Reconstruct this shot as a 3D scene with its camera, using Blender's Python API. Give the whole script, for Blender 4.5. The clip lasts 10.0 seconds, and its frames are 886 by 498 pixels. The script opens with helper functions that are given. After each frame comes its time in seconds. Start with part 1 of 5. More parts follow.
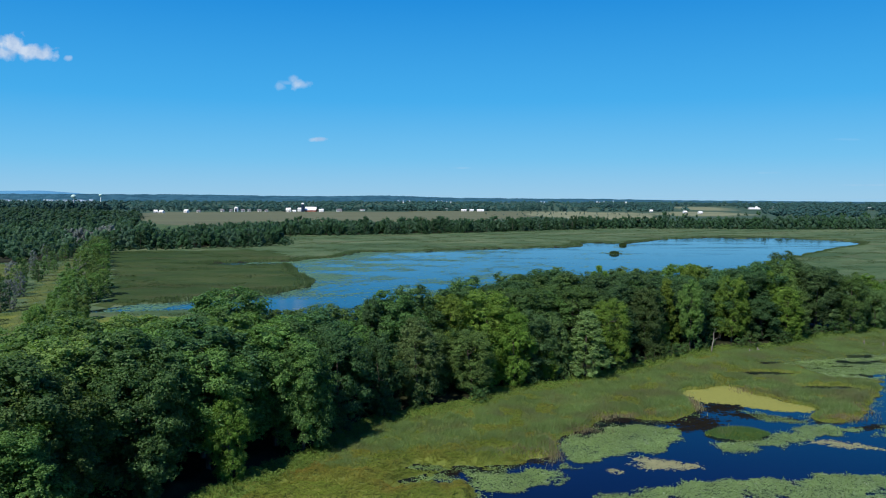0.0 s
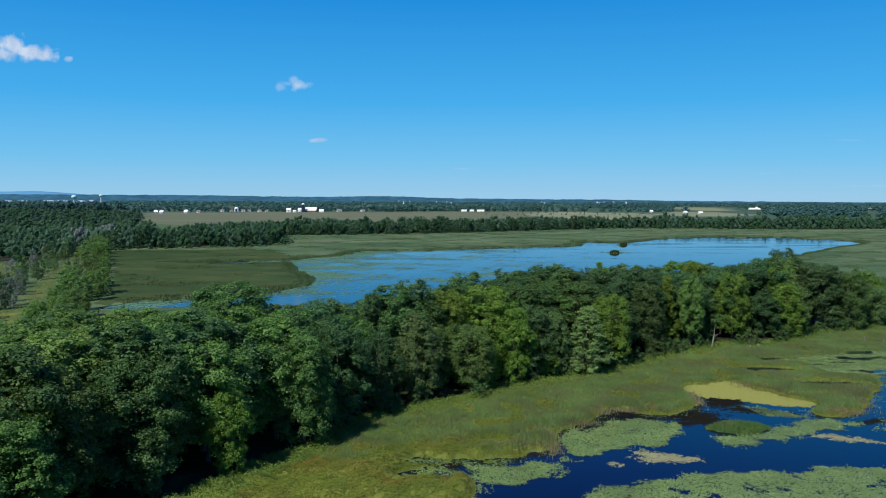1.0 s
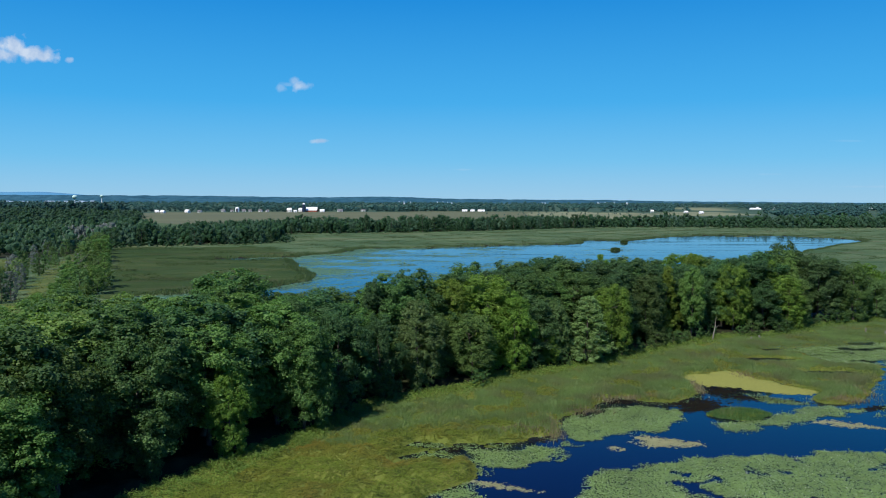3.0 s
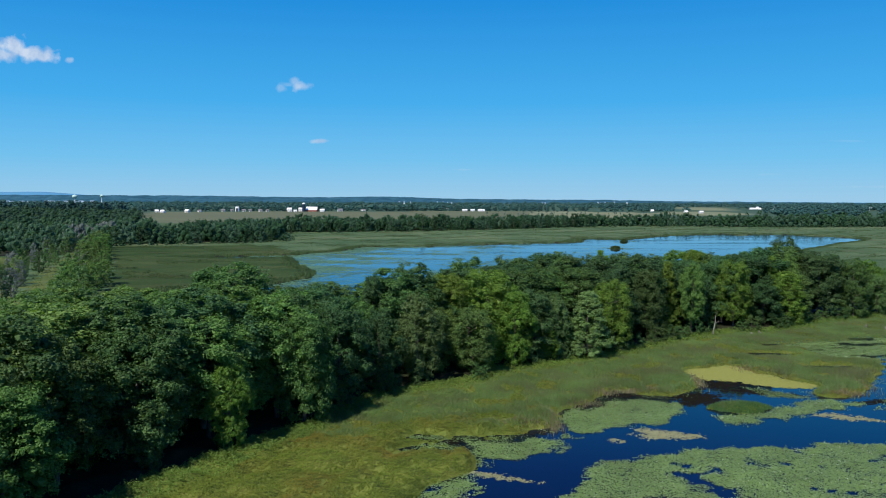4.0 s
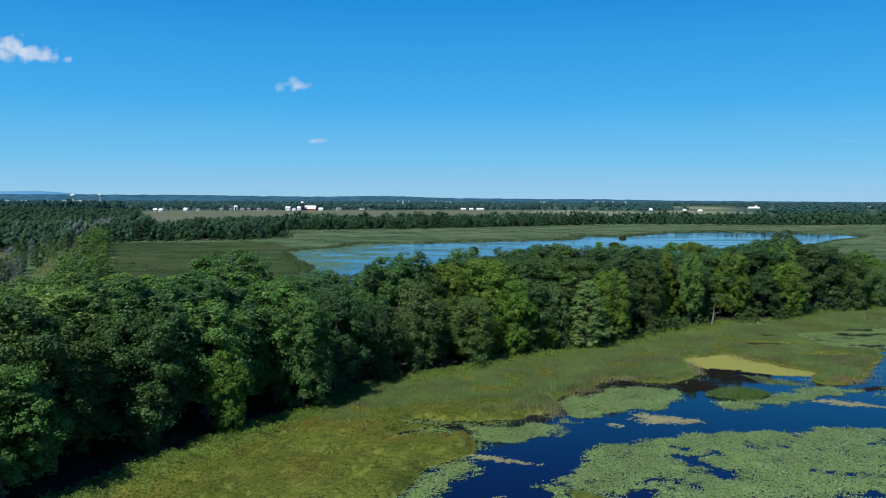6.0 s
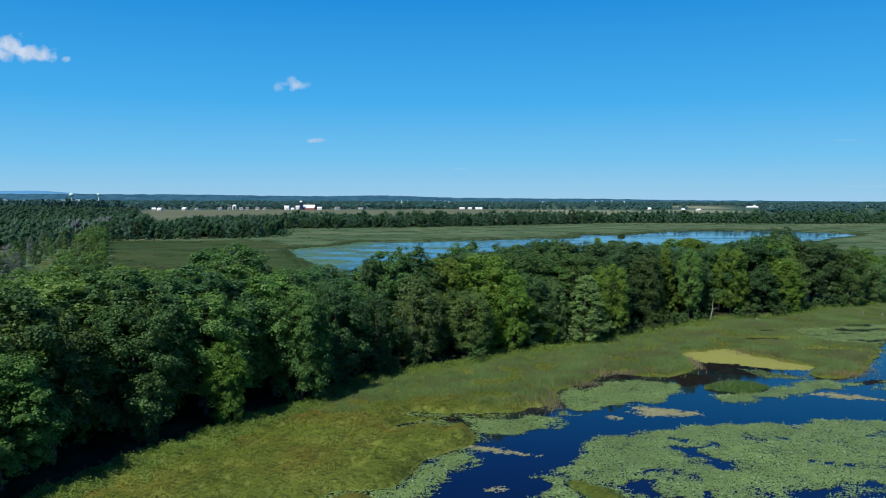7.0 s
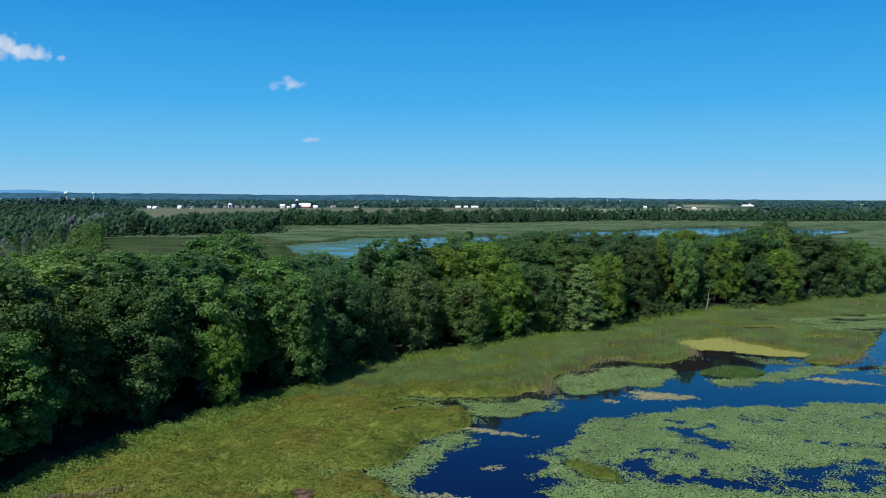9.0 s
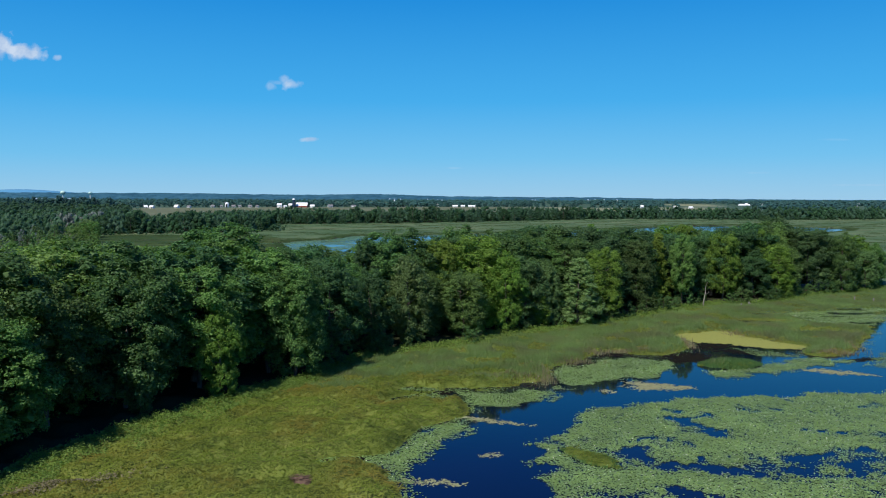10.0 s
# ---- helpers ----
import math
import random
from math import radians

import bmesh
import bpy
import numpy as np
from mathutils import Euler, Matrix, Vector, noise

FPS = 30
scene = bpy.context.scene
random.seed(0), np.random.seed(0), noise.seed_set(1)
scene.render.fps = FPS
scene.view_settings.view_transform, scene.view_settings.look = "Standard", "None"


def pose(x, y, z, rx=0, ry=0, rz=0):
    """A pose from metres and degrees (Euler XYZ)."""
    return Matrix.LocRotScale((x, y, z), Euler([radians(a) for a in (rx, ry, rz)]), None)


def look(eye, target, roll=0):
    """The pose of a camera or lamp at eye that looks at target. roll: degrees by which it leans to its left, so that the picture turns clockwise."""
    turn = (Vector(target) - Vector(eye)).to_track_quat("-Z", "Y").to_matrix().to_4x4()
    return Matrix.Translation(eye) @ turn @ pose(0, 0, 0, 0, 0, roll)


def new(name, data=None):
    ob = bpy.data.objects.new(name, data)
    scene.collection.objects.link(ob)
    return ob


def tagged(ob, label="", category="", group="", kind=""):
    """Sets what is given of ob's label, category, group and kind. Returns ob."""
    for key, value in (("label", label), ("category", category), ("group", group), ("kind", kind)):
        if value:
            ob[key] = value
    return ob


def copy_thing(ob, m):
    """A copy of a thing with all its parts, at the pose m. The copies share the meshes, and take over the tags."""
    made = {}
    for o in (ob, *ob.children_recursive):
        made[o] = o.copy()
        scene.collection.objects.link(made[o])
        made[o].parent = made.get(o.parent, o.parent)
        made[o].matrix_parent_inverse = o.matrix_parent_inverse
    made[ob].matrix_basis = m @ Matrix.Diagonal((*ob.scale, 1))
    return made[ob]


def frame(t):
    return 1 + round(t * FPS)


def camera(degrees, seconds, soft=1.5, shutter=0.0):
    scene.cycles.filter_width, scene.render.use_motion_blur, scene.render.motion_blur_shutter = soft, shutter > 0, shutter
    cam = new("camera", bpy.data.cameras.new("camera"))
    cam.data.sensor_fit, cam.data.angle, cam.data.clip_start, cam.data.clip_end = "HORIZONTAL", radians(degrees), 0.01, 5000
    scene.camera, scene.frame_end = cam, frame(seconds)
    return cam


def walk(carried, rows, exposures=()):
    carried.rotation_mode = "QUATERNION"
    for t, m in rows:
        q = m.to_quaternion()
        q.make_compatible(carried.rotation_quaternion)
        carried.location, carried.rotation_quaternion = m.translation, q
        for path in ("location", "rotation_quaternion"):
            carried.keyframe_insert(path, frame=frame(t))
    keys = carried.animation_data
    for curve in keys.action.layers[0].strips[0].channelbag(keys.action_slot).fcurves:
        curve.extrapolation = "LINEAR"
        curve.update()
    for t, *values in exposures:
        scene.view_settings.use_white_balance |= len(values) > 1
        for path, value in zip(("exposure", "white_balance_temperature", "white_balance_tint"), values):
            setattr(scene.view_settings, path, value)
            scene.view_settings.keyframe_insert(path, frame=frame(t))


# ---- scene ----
cam = camera(58.2, 10.0, soft=1.0)
PATH = [
    (0, 0.164, 0.097, 31.932, 0.255, -3.755, 0.156),
    (0.5, 0.158, 0.091, 31.475, 0.259, -3.725, 0.155),
    (1, 0.153, 0.087, 30.999, 0.271, -3.699, 0.153),
    (1.5, 0.151, 0.083, 30.512, 0.286, -3.678, 0.152),
    (2, 0.151, 0.080, 30.020, 0.302, -3.661, 0.150),
    (2.5, 0.152, 0.078, 29.529, 0.316, -3.649, 0.149),
    (4, 0.158, 0.069, 28.096, 0.323, -3.634, 0.144),
    (4.5, 0.160, 0.064, 27.639, 0.311, -3.636, 0.143),
    (5, 0.161, 0.057, 27.194, 0.291, -3.641, 0.141),
    (5.5, 0.161, 0.048, 26.758, 0.264, -3.649, 0.140),
    (7, 0.149, 0.005, 25.487, 0.134, -3.682, 0.135),
    (7.5, 0.140, -0.016, 25.061, 0.075, -3.695, 0.134),
    (8, 0.128, -0.041, 24.624, 0.008, -3.708, 0.132),
    (8.5, 0.112, -0.070, 24.169, -0.069, -3.721, 0.131),
    (9, 0.093, -0.104, 23.686, -0.157, -3.732, 0.130),
    (9.5, 0.069, -0.143, 23.168, -0.257, -3.742, 0.128),
    (10, 0.040, -0.188, 22.602, -0.373, -3.748, 0.127),
]
walk(cam, [(t, pose(x, y, z, 0, 0, yaw) @ pose(0, 0, 0, 90 + pitch, 0, 0) @ pose(0, 0, 0, 0, 0, roll)) for t, x, y, z, yaw, pitch, roll in PATH])

# ---- world and sun ----
SUN_FROM = (-0.58, -0.815)                      # the side that the sun stands on, in plan
SUN_HIGH = radians(51)
SKY_STRENGTH, SUN_STRENGTH = 0.085, 5.0

world = bpy.data.worlds.new("sky")
scene.world = world
world.use_nodes = True


class Nodes:
    """Short hand for building a node tree."""

    def __init__(self, tree):
        self.tree = tree
        tree.nodes.clear()

    def add(self, kind, inputs=(), **settings):
        node = self.tree.nodes.new(kind)
        for key, value in settings.items():
            setattr(node, key, value)
        for key, value in dict(inputs).items():
            if isinstance(value, bpy.types.NodeSocket):
                self.tree.links.new(value, node.inputs[key])
            else:
                node.inputs[key].default_value = value
        return node

    def math(self, operation, a, b=0.0, clamp=False):
        return self.add("ShaderNodeMath", {0: a, 1: b}, operation=operation, use_clamp=clamp).outputs[0]

    def ramp(self, fac, *stops):
        node = self.add("ShaderNodeValToRGB", {"Fac": fac})
        while len(node.color_ramp.elements) < len(stops):
            node.color_ramp.elements.new(0.5)
        for element, (place, colour) in zip(node.color_ramp.elements, stops):
            element.position, element.color = place, (*colour, 1.0)
        return node.outputs["Color"]

    def mix(self, fac, a, b, blend="MIX"):
        node = self.add("ShaderNodeMix", data_type="RGBA", blend_type=blend)
        for index, value in ((0, fac), (6, a), (7, b)):
            if isinstance(value, bpy.types.NodeSocket):
                self.tree.links.new(value, node.inputs[index])
            else:
                node.inputs[index].default_value = value if index == 0 else (*value, 1.0)
        return node.outputs[2]


def build_sky():
    n = Nodes(world.node_tree)
    sky = n.add("ShaderNodeTexSky", sky_type="NISHITA", sun_disc=False, sun_elevation=SUN_HIGH,
                sun_rotation=math.atan2(SUN_FROM[0], SUN_FROM[1]), altitude=100.0, air_density=1.0, dust_density=0.35, ozone_density=3.0)
    clear = n.add("ShaderNodeHueSaturation", {"Color": sky.outputs[0], "Saturation": 1.28, "Hue": 0.497, "Value": 1.0}).outputs[0]
    way = n.add("ShaderNodeTexCoord").outputs["Generated"]
    xyz = n.add("ShaderNodeSeparateXYZ", {0: way}).outputs
    ahead = n.math("MAXIMUM", xyz[1], 0.02)
    u, v = n.math("DIVIDE", xyz[0], ahead), n.math("DIVIDE", xyz[2], ahead)
    flat = n.add("ShaderNodeCombineXYZ", {0: u, 1: v}).outputs[0]
    billow = n.add("ShaderNodeTexNoise", {"Vector": flat, "Scale": 70.0, "Detail": 4.0, "Roughness": 0.5}).outputs["Fac"]
    total = None
    # a few small fair-weather clouds: bearing, height, half width, half height, density
    for cu, cv, wide, tall, dense in ((-0.541, 0.1865, 0.020, 0.0130, 0.9), (-0.520, 0.1795, 0.028, 0.0085, 0.9), (-0.504, 0.1745, 0.022, 0.0065, 0.85), (-0.560, 0.178, 0.045, 0.0095, 0.8),
                                      (-0.4712, 0.1707, 0.0055, 0.0035, 0.5), (-0.1830, 0.1385, 0.0120, 0.0068, 0.62), (-0.1905, 0.1450, 0.0060, 0.0052, 0.4), (-0.207, 0.1365, 0.007, 0.0048, 0.3), (-0.199, 0.1405, 0.010, 0.0030, 0.2),
                                      (-0.1608, 0.0711, 0.011, 0.0030, 0.7), (0.4989, 0.0727, 0.020, 0.0014, 0.08), (0.535, 0.016, 0.05, 0.0015, 0.10),
                                      (0.40, 0.031, 0.02, 0.0012, 0.07), (0.02, 0.036, 0.014, 0.0012, 0.12)):
        du, dv = n.math("DIVIDE", n.math("SUBTRACT", u, cu), wide), n.math("DIVIDE", n.math("SUBTRACT", v, cv), tall)
        off = n.math("SQRT", n.math("ADD", n.math("MULTIPLY", du, du), n.math("MULTIPLY", dv, dv)))
        puff = n.math("MULTIPLY", n.math("SUBTRACT", n.math("ADD", n.math("MULTIPLY", billow, 2.1), 0.16), off), 1.35, clamp=True)
        puff = n.math("MULTIPLY", puff, dense)
        total = puff if total is None else n.math("MAXIMUM", total, puff)
    shade = n.add("ShaderNodeTexNoise", {"Vector": flat, "Scale": 62.0, "Detail": 5.0}).outputs["Fac"]
    white = n.ramp(shade, (0.36, (5.2, 6.6, 9.0)), (0.62, (8.4, 9.2, 10.4)))
    height = n.math("DIVIDE", n.math("ARCTAN2", xyz[2], n.math("SQRT", n.math("ADD", n.math("MULTIPLY", xyz[0], xyz[0]), n.math("MULTIPLY", xyz[1], xyz[1])))), math.pi / 2)
    azure = n.ramp(height, (0.0, (3.7, 7.0, 9.8)), (0.03, (1.85, 6.25, 10.3)), (0.075, (0.62, 4.9, 10.1)), (0.16, (0.10, 3.0, 8.5)), (0.21, (0.10, 1.7, 7.2)), (0.29, (0.07, 0.85, 5.0)), (0.45, (0.07, 0.8, 4.4)), (1.0, (0.06, 0.8, 3.8)))
    colour = n.mix(n.math("MULTIPLY", total, 0.9), n.mix(0.94, clear, azure), white)
    back = n.add("ShaderNodeBackground", {"Color": colour, "Strength": SKY_STRENGTH})
    n.add("ShaderNodeOutputWorld", {"Surface": back.outputs[0]})


build_sky()
sun = new("sun", bpy.data.lights.new("sun", "SUN"))
sun.data.energy, sun.data.angle, sun.data.color = SUN_STRENGTH, radians(0.53), (1.0, 0.945, 0.86)
reach = math.cos(SUN_HIGH) * 1000
sun.matrix_basis = look((SUN_FROM[0] * reach, SUN_FROM[1] * reach, 1000 * math.sin(SUN_HIGH)), (0, 0, 0))


# ---- materials ----
def material(name):
    m = bpy.data.materials.new(name)
    m.use_nodes = True
    return m, Nodes(m.node_tree)


def surface(n, colour, rough=0.8, bump=None, bump_depth=0.1, bump_strength=0.6, specular=0.3, metal=0.0):
    ins = {"Base Color": colour if isinstance(colour, bpy.types.NodeSocket) else (*colour, 1.0), "Roughness": rough, "Specular IOR Level": specular, "Metallic": metal}
    if bump is not None:
        ins["Normal"] = n.add("ShaderNodeBump", {"Height": bump, "Distance": bump_depth, "Strength": bump_strength}).outputs[0]
    return n.add("ShaderNodeBsdfPrincipled", ins).outputs[0]


def noise_of(n, scale, detail=4.0, rough=0.55, stretch=None, kind="Object"):
    vector = n.add("ShaderNodeTexCoord").outputs[kind]
    if stretch:
        vector = n.add("ShaderNodeMapping", {"Vector": vector, "Scale": stretch}).outputs[0]
    return n.add("ShaderNodeTexNoise", {"Vector": vector, "Scale": scale, "Detail": detail, "Roughness": rough}).outputs["Fac"]


def finish(n, shader):
    n.add("ShaderNodeOutputMaterial", {"Surface": shader})


def leaves(name, dark, mid, light, through_leaf=0.4, tint=0.25, rough=0.55, specular=0.2, patch=0.35, second=None, second_scale=0.1, second_share=0.55):
    """Foliage: every leaf cluster its own green, every plant a little lighter or darker, larger drifts of tone."""
    m, n = material(name)
    island = n.add("ShaderNodeNewGeometry").outputs["Random Per Island"]
    colour = n.ramp(island, (0.0, dark), (0.5, mid), (1.0, light))
    plant = n.add("ShaderNodeObjectInfo").outputs["Random"]
    value = n.math("ADD", n.math("MULTIPLY", plant, tint * 2), 1.0 - tint)
    drift = noise_of(n, patch, 2.0)
    value = n.math("MULTIPLY", value, n.math("ADD", n.math("MULTIPLY", drift, 0.9), 0.55))
    hue = n.math("ADD", n.math("MULTIPLY", n.math("FRACT", n.math("MULTIPLY", plant, 7.31)), 0.035), 0.4825)
    colour = n.add("ShaderNodeHueSaturation", {"Color": colour, "Value": value, "Hue": hue}).outputs[0]
    if second:
        spread = n.math("MULTIPLY", n.math("SUBTRACT", noise_of(n, second_scale, 4.0, 0.6), 0.47), 5.0, clamp=True)
        colour = n.mix(n.math("MULTIPLY", spread, second_share), colour, second)
    body = surface(n, colour, rough, specular=specular)
    glow = n.add("ShaderNodeBsdfTranslucent", {"Color": n.mix(1.0, colour, (1.15, 1.25, 0.5), "MULTIPLY")}).outputs[0]
    finish(n, n.add("ShaderNodeMixShader", {0: through_leaf, 1: body, 2: glow}).outputs[0])
    return m


def ground_material(name, low, mid, high, big=0.05, small=1.2, rough=0.9, depth=0.15, stretch=None, tight=0.14):
    m, n = material(name)
    drift, grain = noise_of(n, big, 5.0, 0.6, stretch), noise_of(n, small, 6.0, 0.65, stretch)
    colour = n.ramp(n.math("ADD", n.math("MULTIPLY", drift, 0.6), n.math("MULTIPLY", grain, 0.4)), (0.5 - tight, low), (0.5, mid), (0.5 + tight, high))
    finish(n, surface(n, colour, rough, grain, depth, 0.8, 0.15))
    return m


def fen_material(name, low, mid, high, dead):
    """Open reed and sedge marsh: broad drifts, streaks of lighter growth, brown dead stands and a fine grain."""
    m, n = material(name)
    drift, streak, grain = noise_of(n, 0.014, 4.0, 0.6, (0.6, 1.2, 1.0)), noise_of(n, 0.06, 5.0, 0.65, (0.5, 1.3, 1.0)), noise_of(n, 0.7, 5.0, 0.7)
    tone = n.math("ADD", n.math("ADD", n.math("MULTIPLY", drift, 0.42), n.math("MULTIPLY", streak, 0.38)), n.math("MULTIPLY", grain, 0.20))
    colour = n.ramp(tone, (0.40, low), (0.50, mid), (0.61, high))
    brown = n.math("MULTIPLY", n.math("SUBTRACT", noise_of(n, 0.035, 5.0, 0.65, (0.45, 1.4, 1.0)), 0.54), 6.0, clamp=True)
    colour = n.mix(n.math("MULTIPLY", brown, 0.7), colour, dead)
    finish(n, surface(n, colour, 0.95, n.math("ADD", streak, grain), 0.5, 0.9, 0.1))
    return m


def plain(name, colour, rough=0.6, scale=0.8, vary=0.25, metal=0.0, specular=0.3):
    m, n = material(name)
    tone = n.math("ADD", n.math("MULTIPLY", noise_of(n, scale, 5.0), vary * 2), 1.0 - vary)
    finish(n, surface(n, n.add("ShaderNodeHueSaturation", {"Color": (*colour, 1.0), "Value": tone}).outputs[0], rough, specular=specular, metal=metal))
    return m


def water_material():
    m, n = material("pond_water")
    chop = noise_of(n, 1.6, 3.0, 0.6, (1.0, 0.55, 1.0))
    swell = noise_of(n, 0.035, 4.0, 0.6, (0.35, 1.5, 1.0))
    place = n.add("ShaderNodeSeparateXYZ", {0: n.add("ShaderNodeTexCoord").outputs["Object"]}).outputs[1]
    breeze = n.add("ShaderNodeMapRange", {"Value": place, "From Min": 130.0, "From Max": 260.0, "To Min": 0.006, "To Max": 0.060}).outputs[0]
    depth = n.math("MULTIPLY", n.math("ADD", n.math("MULTIPLY", n.math("SUBTRACT", swell, 0.48, clamp=True), 5.0), 0.10), breeze)
    bump = n.add("ShaderNodeBump", {"Height": chop, "Distance": depth, "Strength": 1.0}).outputs[0]
    silt = n.ramp(noise_of(n, 0.06, 4.0), (0.35, (0.0010, 0.0024, 0.0140)), (0.7, (0.0020, 0.0038, 0.0170)))
    body = n.add("ShaderNodeBsdfPrincipled", {"Base Color": silt, "Roughness": 0.04, "IOR": 1.333, "Specular IOR Level": 0.5, "Normal": bump}).outputs[0]
    finish(n, body)
    return m


def bark_material(name, low, high):
    m, n = material(name)
    ridges = noise_of(n, 6.0, 5.0, 0.6, (1.0, 1.0, 0.18))
    finish(n, surface(n, n.ramp(ridges, (0.35, low), (0.65, high)), 0.9, ridges, 0.03, 0.7, 0.2))
    return m


M_DARK = leaves("maple_foliage", (0.039, 0.088, 0.026), (0.074, 0.146, 0.041), (0.140, 0.238, 0.070))
M_BLUE = leaves("ash_foliage", (0.034, 0.085, 0.034), (0.065, 0.143, 0.052), (0.119, 0.221, 0.084))
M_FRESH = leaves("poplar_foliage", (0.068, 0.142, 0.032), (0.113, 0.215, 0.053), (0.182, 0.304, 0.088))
M_GOLD = leaves("yellowing_foliage", (0.076, 0.153, 0.022), (0.138, 0.240, 0.036), (0.210, 0.325, 0.064), tint=0.1)
M_PALE = leaves("willow_foliage", (0.088, 0.163, 0.053), (0.139, 0.236, 0.082), (0.210, 0.326, 0.130))
M_GREY = leaves("thin_grey_foliage", (0.112, 0.142, 0.124), (0.146, 0.178, 0.156), (0.188, 0.220, 0.194), tint=0.12, through_leaf=0.05)
M_DIKE = leaves("bright_poplar_foliage", (0.065, 0.139, 0.032), (0.109, 0.208, 0.052), (0.173, 0.281, 0.082))
M_SHRUB = leaves("shrub_foliage", (0.043, 0.100, 0.028), (0.082, 0.162, 0.051), (0.139, 0.234, 0.082))
M_MID = leaves("distant_foliage", (0.022, 0.064, 0.028), (0.036, 0.092, 0.038), (0.058, 0.128, 0.052), patch=0.05, tint=0.18)
# green with some haze blue mixed into the base colour
M_WEST = leaves("mixed_wood_foliage", (0.058, 0.124, 0.070), (0.066, 0.138, 0.078), (0.076, 0.154, 0.088), patch=0.03, tint=0.15)
# the blue-green haze of the plain is put into this leaf colour
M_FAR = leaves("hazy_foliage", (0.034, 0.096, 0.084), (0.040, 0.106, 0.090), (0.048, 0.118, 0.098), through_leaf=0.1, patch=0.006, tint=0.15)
M_MAT = leaves("marsh_leaf_mat", (0.142, 0.192, 0.027), (0.184, 0.230, 0.036), (0.240, 0.269, 0.050), tint=0.1, through_leaf=0.4, patch=0.12, second=(0.251, 0.187, 0.041), second_scale=0.11, second_share=0.7)
M_HERB = leaves("rank_green_herbs", (0.106, 0.178, 0.036), (0.138, 0.216, 0.046), (0.178, 0.258, 0.060), through_leaf=0.4, patch=0.2)
M_SEDGE = leaves("sedge_blades", (0.156, 0.235, 0.084), (0.189, 0.266, 0.099), (0.231, 0.299, 0.121), patch=0.12, through_leaf=0.5, second=(0.209, 0.216, 0.114), second_scale=0.10, second_share=0.8)
M_REED = leaves("reed_blades", (0.062, 0.112, 0.044), (0.083, 0.138, 0.057), (0.114, 0.166, 0.078), patch=0.03, through_leaf=0.45)
M_STRAW = leaves("dead_reed_stalks", (0.150, 0.135, 0.070), (0.210, 0.190, 0.105), (0.280, 0.258, 0.150), through_leaf=0.2)
M_PAD = leaves("lily_pads", (0.140, 0.236, 0.062), (0.168, 0.274, 0.078), (0.206, 0.318, 0.104), through_leaf=0.1, rough=0.42, specular=0.28, patch=0.18, tint=0.1)
M_LAKEWEED = leaves("lake_weed_leaves", (0.083, 0.184, 0.082), (0.104, 0.213, 0.098), (0.135, 0.249, 0.124), through_leaf=0.05, patch=0.05, tint=0.05)
M_PETAL_GLINT = plain("white_petals_and_glints", (0.74, 0.76, 0.62), 0.6, 3.0, 0.1)
# near black: silt, with shade and tree reflections put into the colour
M_SILT_SHADE = plain("silt_and_painted_shade", (0.011, 0.010, 0.006), 0.95, 1.2, 0.5, specular=0.04)
M_WEED = plain("duckweed", (0.235, 0.25, 0.062), 0.9, 2.5, 0.3, specular=0.1)
M_ALGAE = plain("floating_algae", (0.235, 0.245, 0.125), 0.85, 0.9, 0.35, specular=0.1)
M_HEAP = plain("rotting_brown_stalks", (0.150, 0.098, 0.070), 0.9, 3.0, 0.4, specular=0.1)
M_BARK = bark_material("bark", (0.055, 0.042, 0.032), (0.16, 0.135, 0.11))
M_DEADWOOD = bark_material("bleached_wood", (0.13, 0.12, 0.105), (0.34, 0.32, 0.29))
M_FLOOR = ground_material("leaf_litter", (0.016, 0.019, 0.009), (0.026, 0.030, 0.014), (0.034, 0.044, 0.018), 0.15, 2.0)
M_TURF = ground_material("marsh_turf", (0.096, 0.130, 0.024), (0.134, 0.168, 0.033), (0.178, 0.192, 0.045), 0.12, 2.2)
M_FEN = fen_material("open_marsh", (0.044, 0.092, 0.040), (0.080, 0.134, 0.060), (0.148, 0.188, 0.098), (0.110, 0.108, 0.060))
M_MEADOW = fen_material("dark_sedge_meadow", (0.024, 0.052, 0.014), (0.042, 0.074, 0.021), (0.074, 0.096, 0.034), (0.066, 0.066, 0.028))
M_MUD = ground_material("pond_mud", (0.012, 0.011, 0.008), (0.022, 0.018, 0.012), (0.035, 0.028, 0.018), 0.2, 1.0)
M_PLOUGH = ground_material("tilled_field", (0.100, 0.116, 0.064), (0.120, 0.136, 0.075), (0.136, 0.160, 0.082), 0.006, 0.12, stretch=(0.25, 1.5, 1.0))
M_STUBBLE = ground_material("straw_field", (0.130, 0.156, 0.082), (0.188, 0.208, 0.116), (0.255, 0.258, 0.152), 0.008, 0.1, stretch=(0.3, 1.6, 1.0))
M_LAND = ground_material("far_pasture", (0.030, 0.070, 0.048), (0.046, 0.090, 0.056), (0.082, 0.122, 0.070), 0.006, 0.05)
M_GRASS = ground_material("mown_grass", (0.060, 0.100, 0.024), (0.095, 0.130, 0.034), (0.150, 0.165, 0.050), 0.05, 0.7)
M_WATER = water_material()
M_WHITE = plain("white_paint", (0.80, 0.80, 0.78), 0.55, 0.3, 0.08)
M_ROOFGREY = plain("grey_shingles", (0.19, 0.19, 0.20), 0.85, 0.5, 0.2)
M_ROOFWHITE = plain("white_metal_roof", (0.78, 0.79, 0.80), 0.4, 0.2, 0.06)
M_TOWNROOF = plain("blue_grey_town_roofs", (0.24, 0.34, 0.46), 0.6, 0.1, 0.2)
M_TOWNWALL = plain("pale_town_walls", (0.34, 0.44, 0.54), 0.7, 0.1, 0.25)
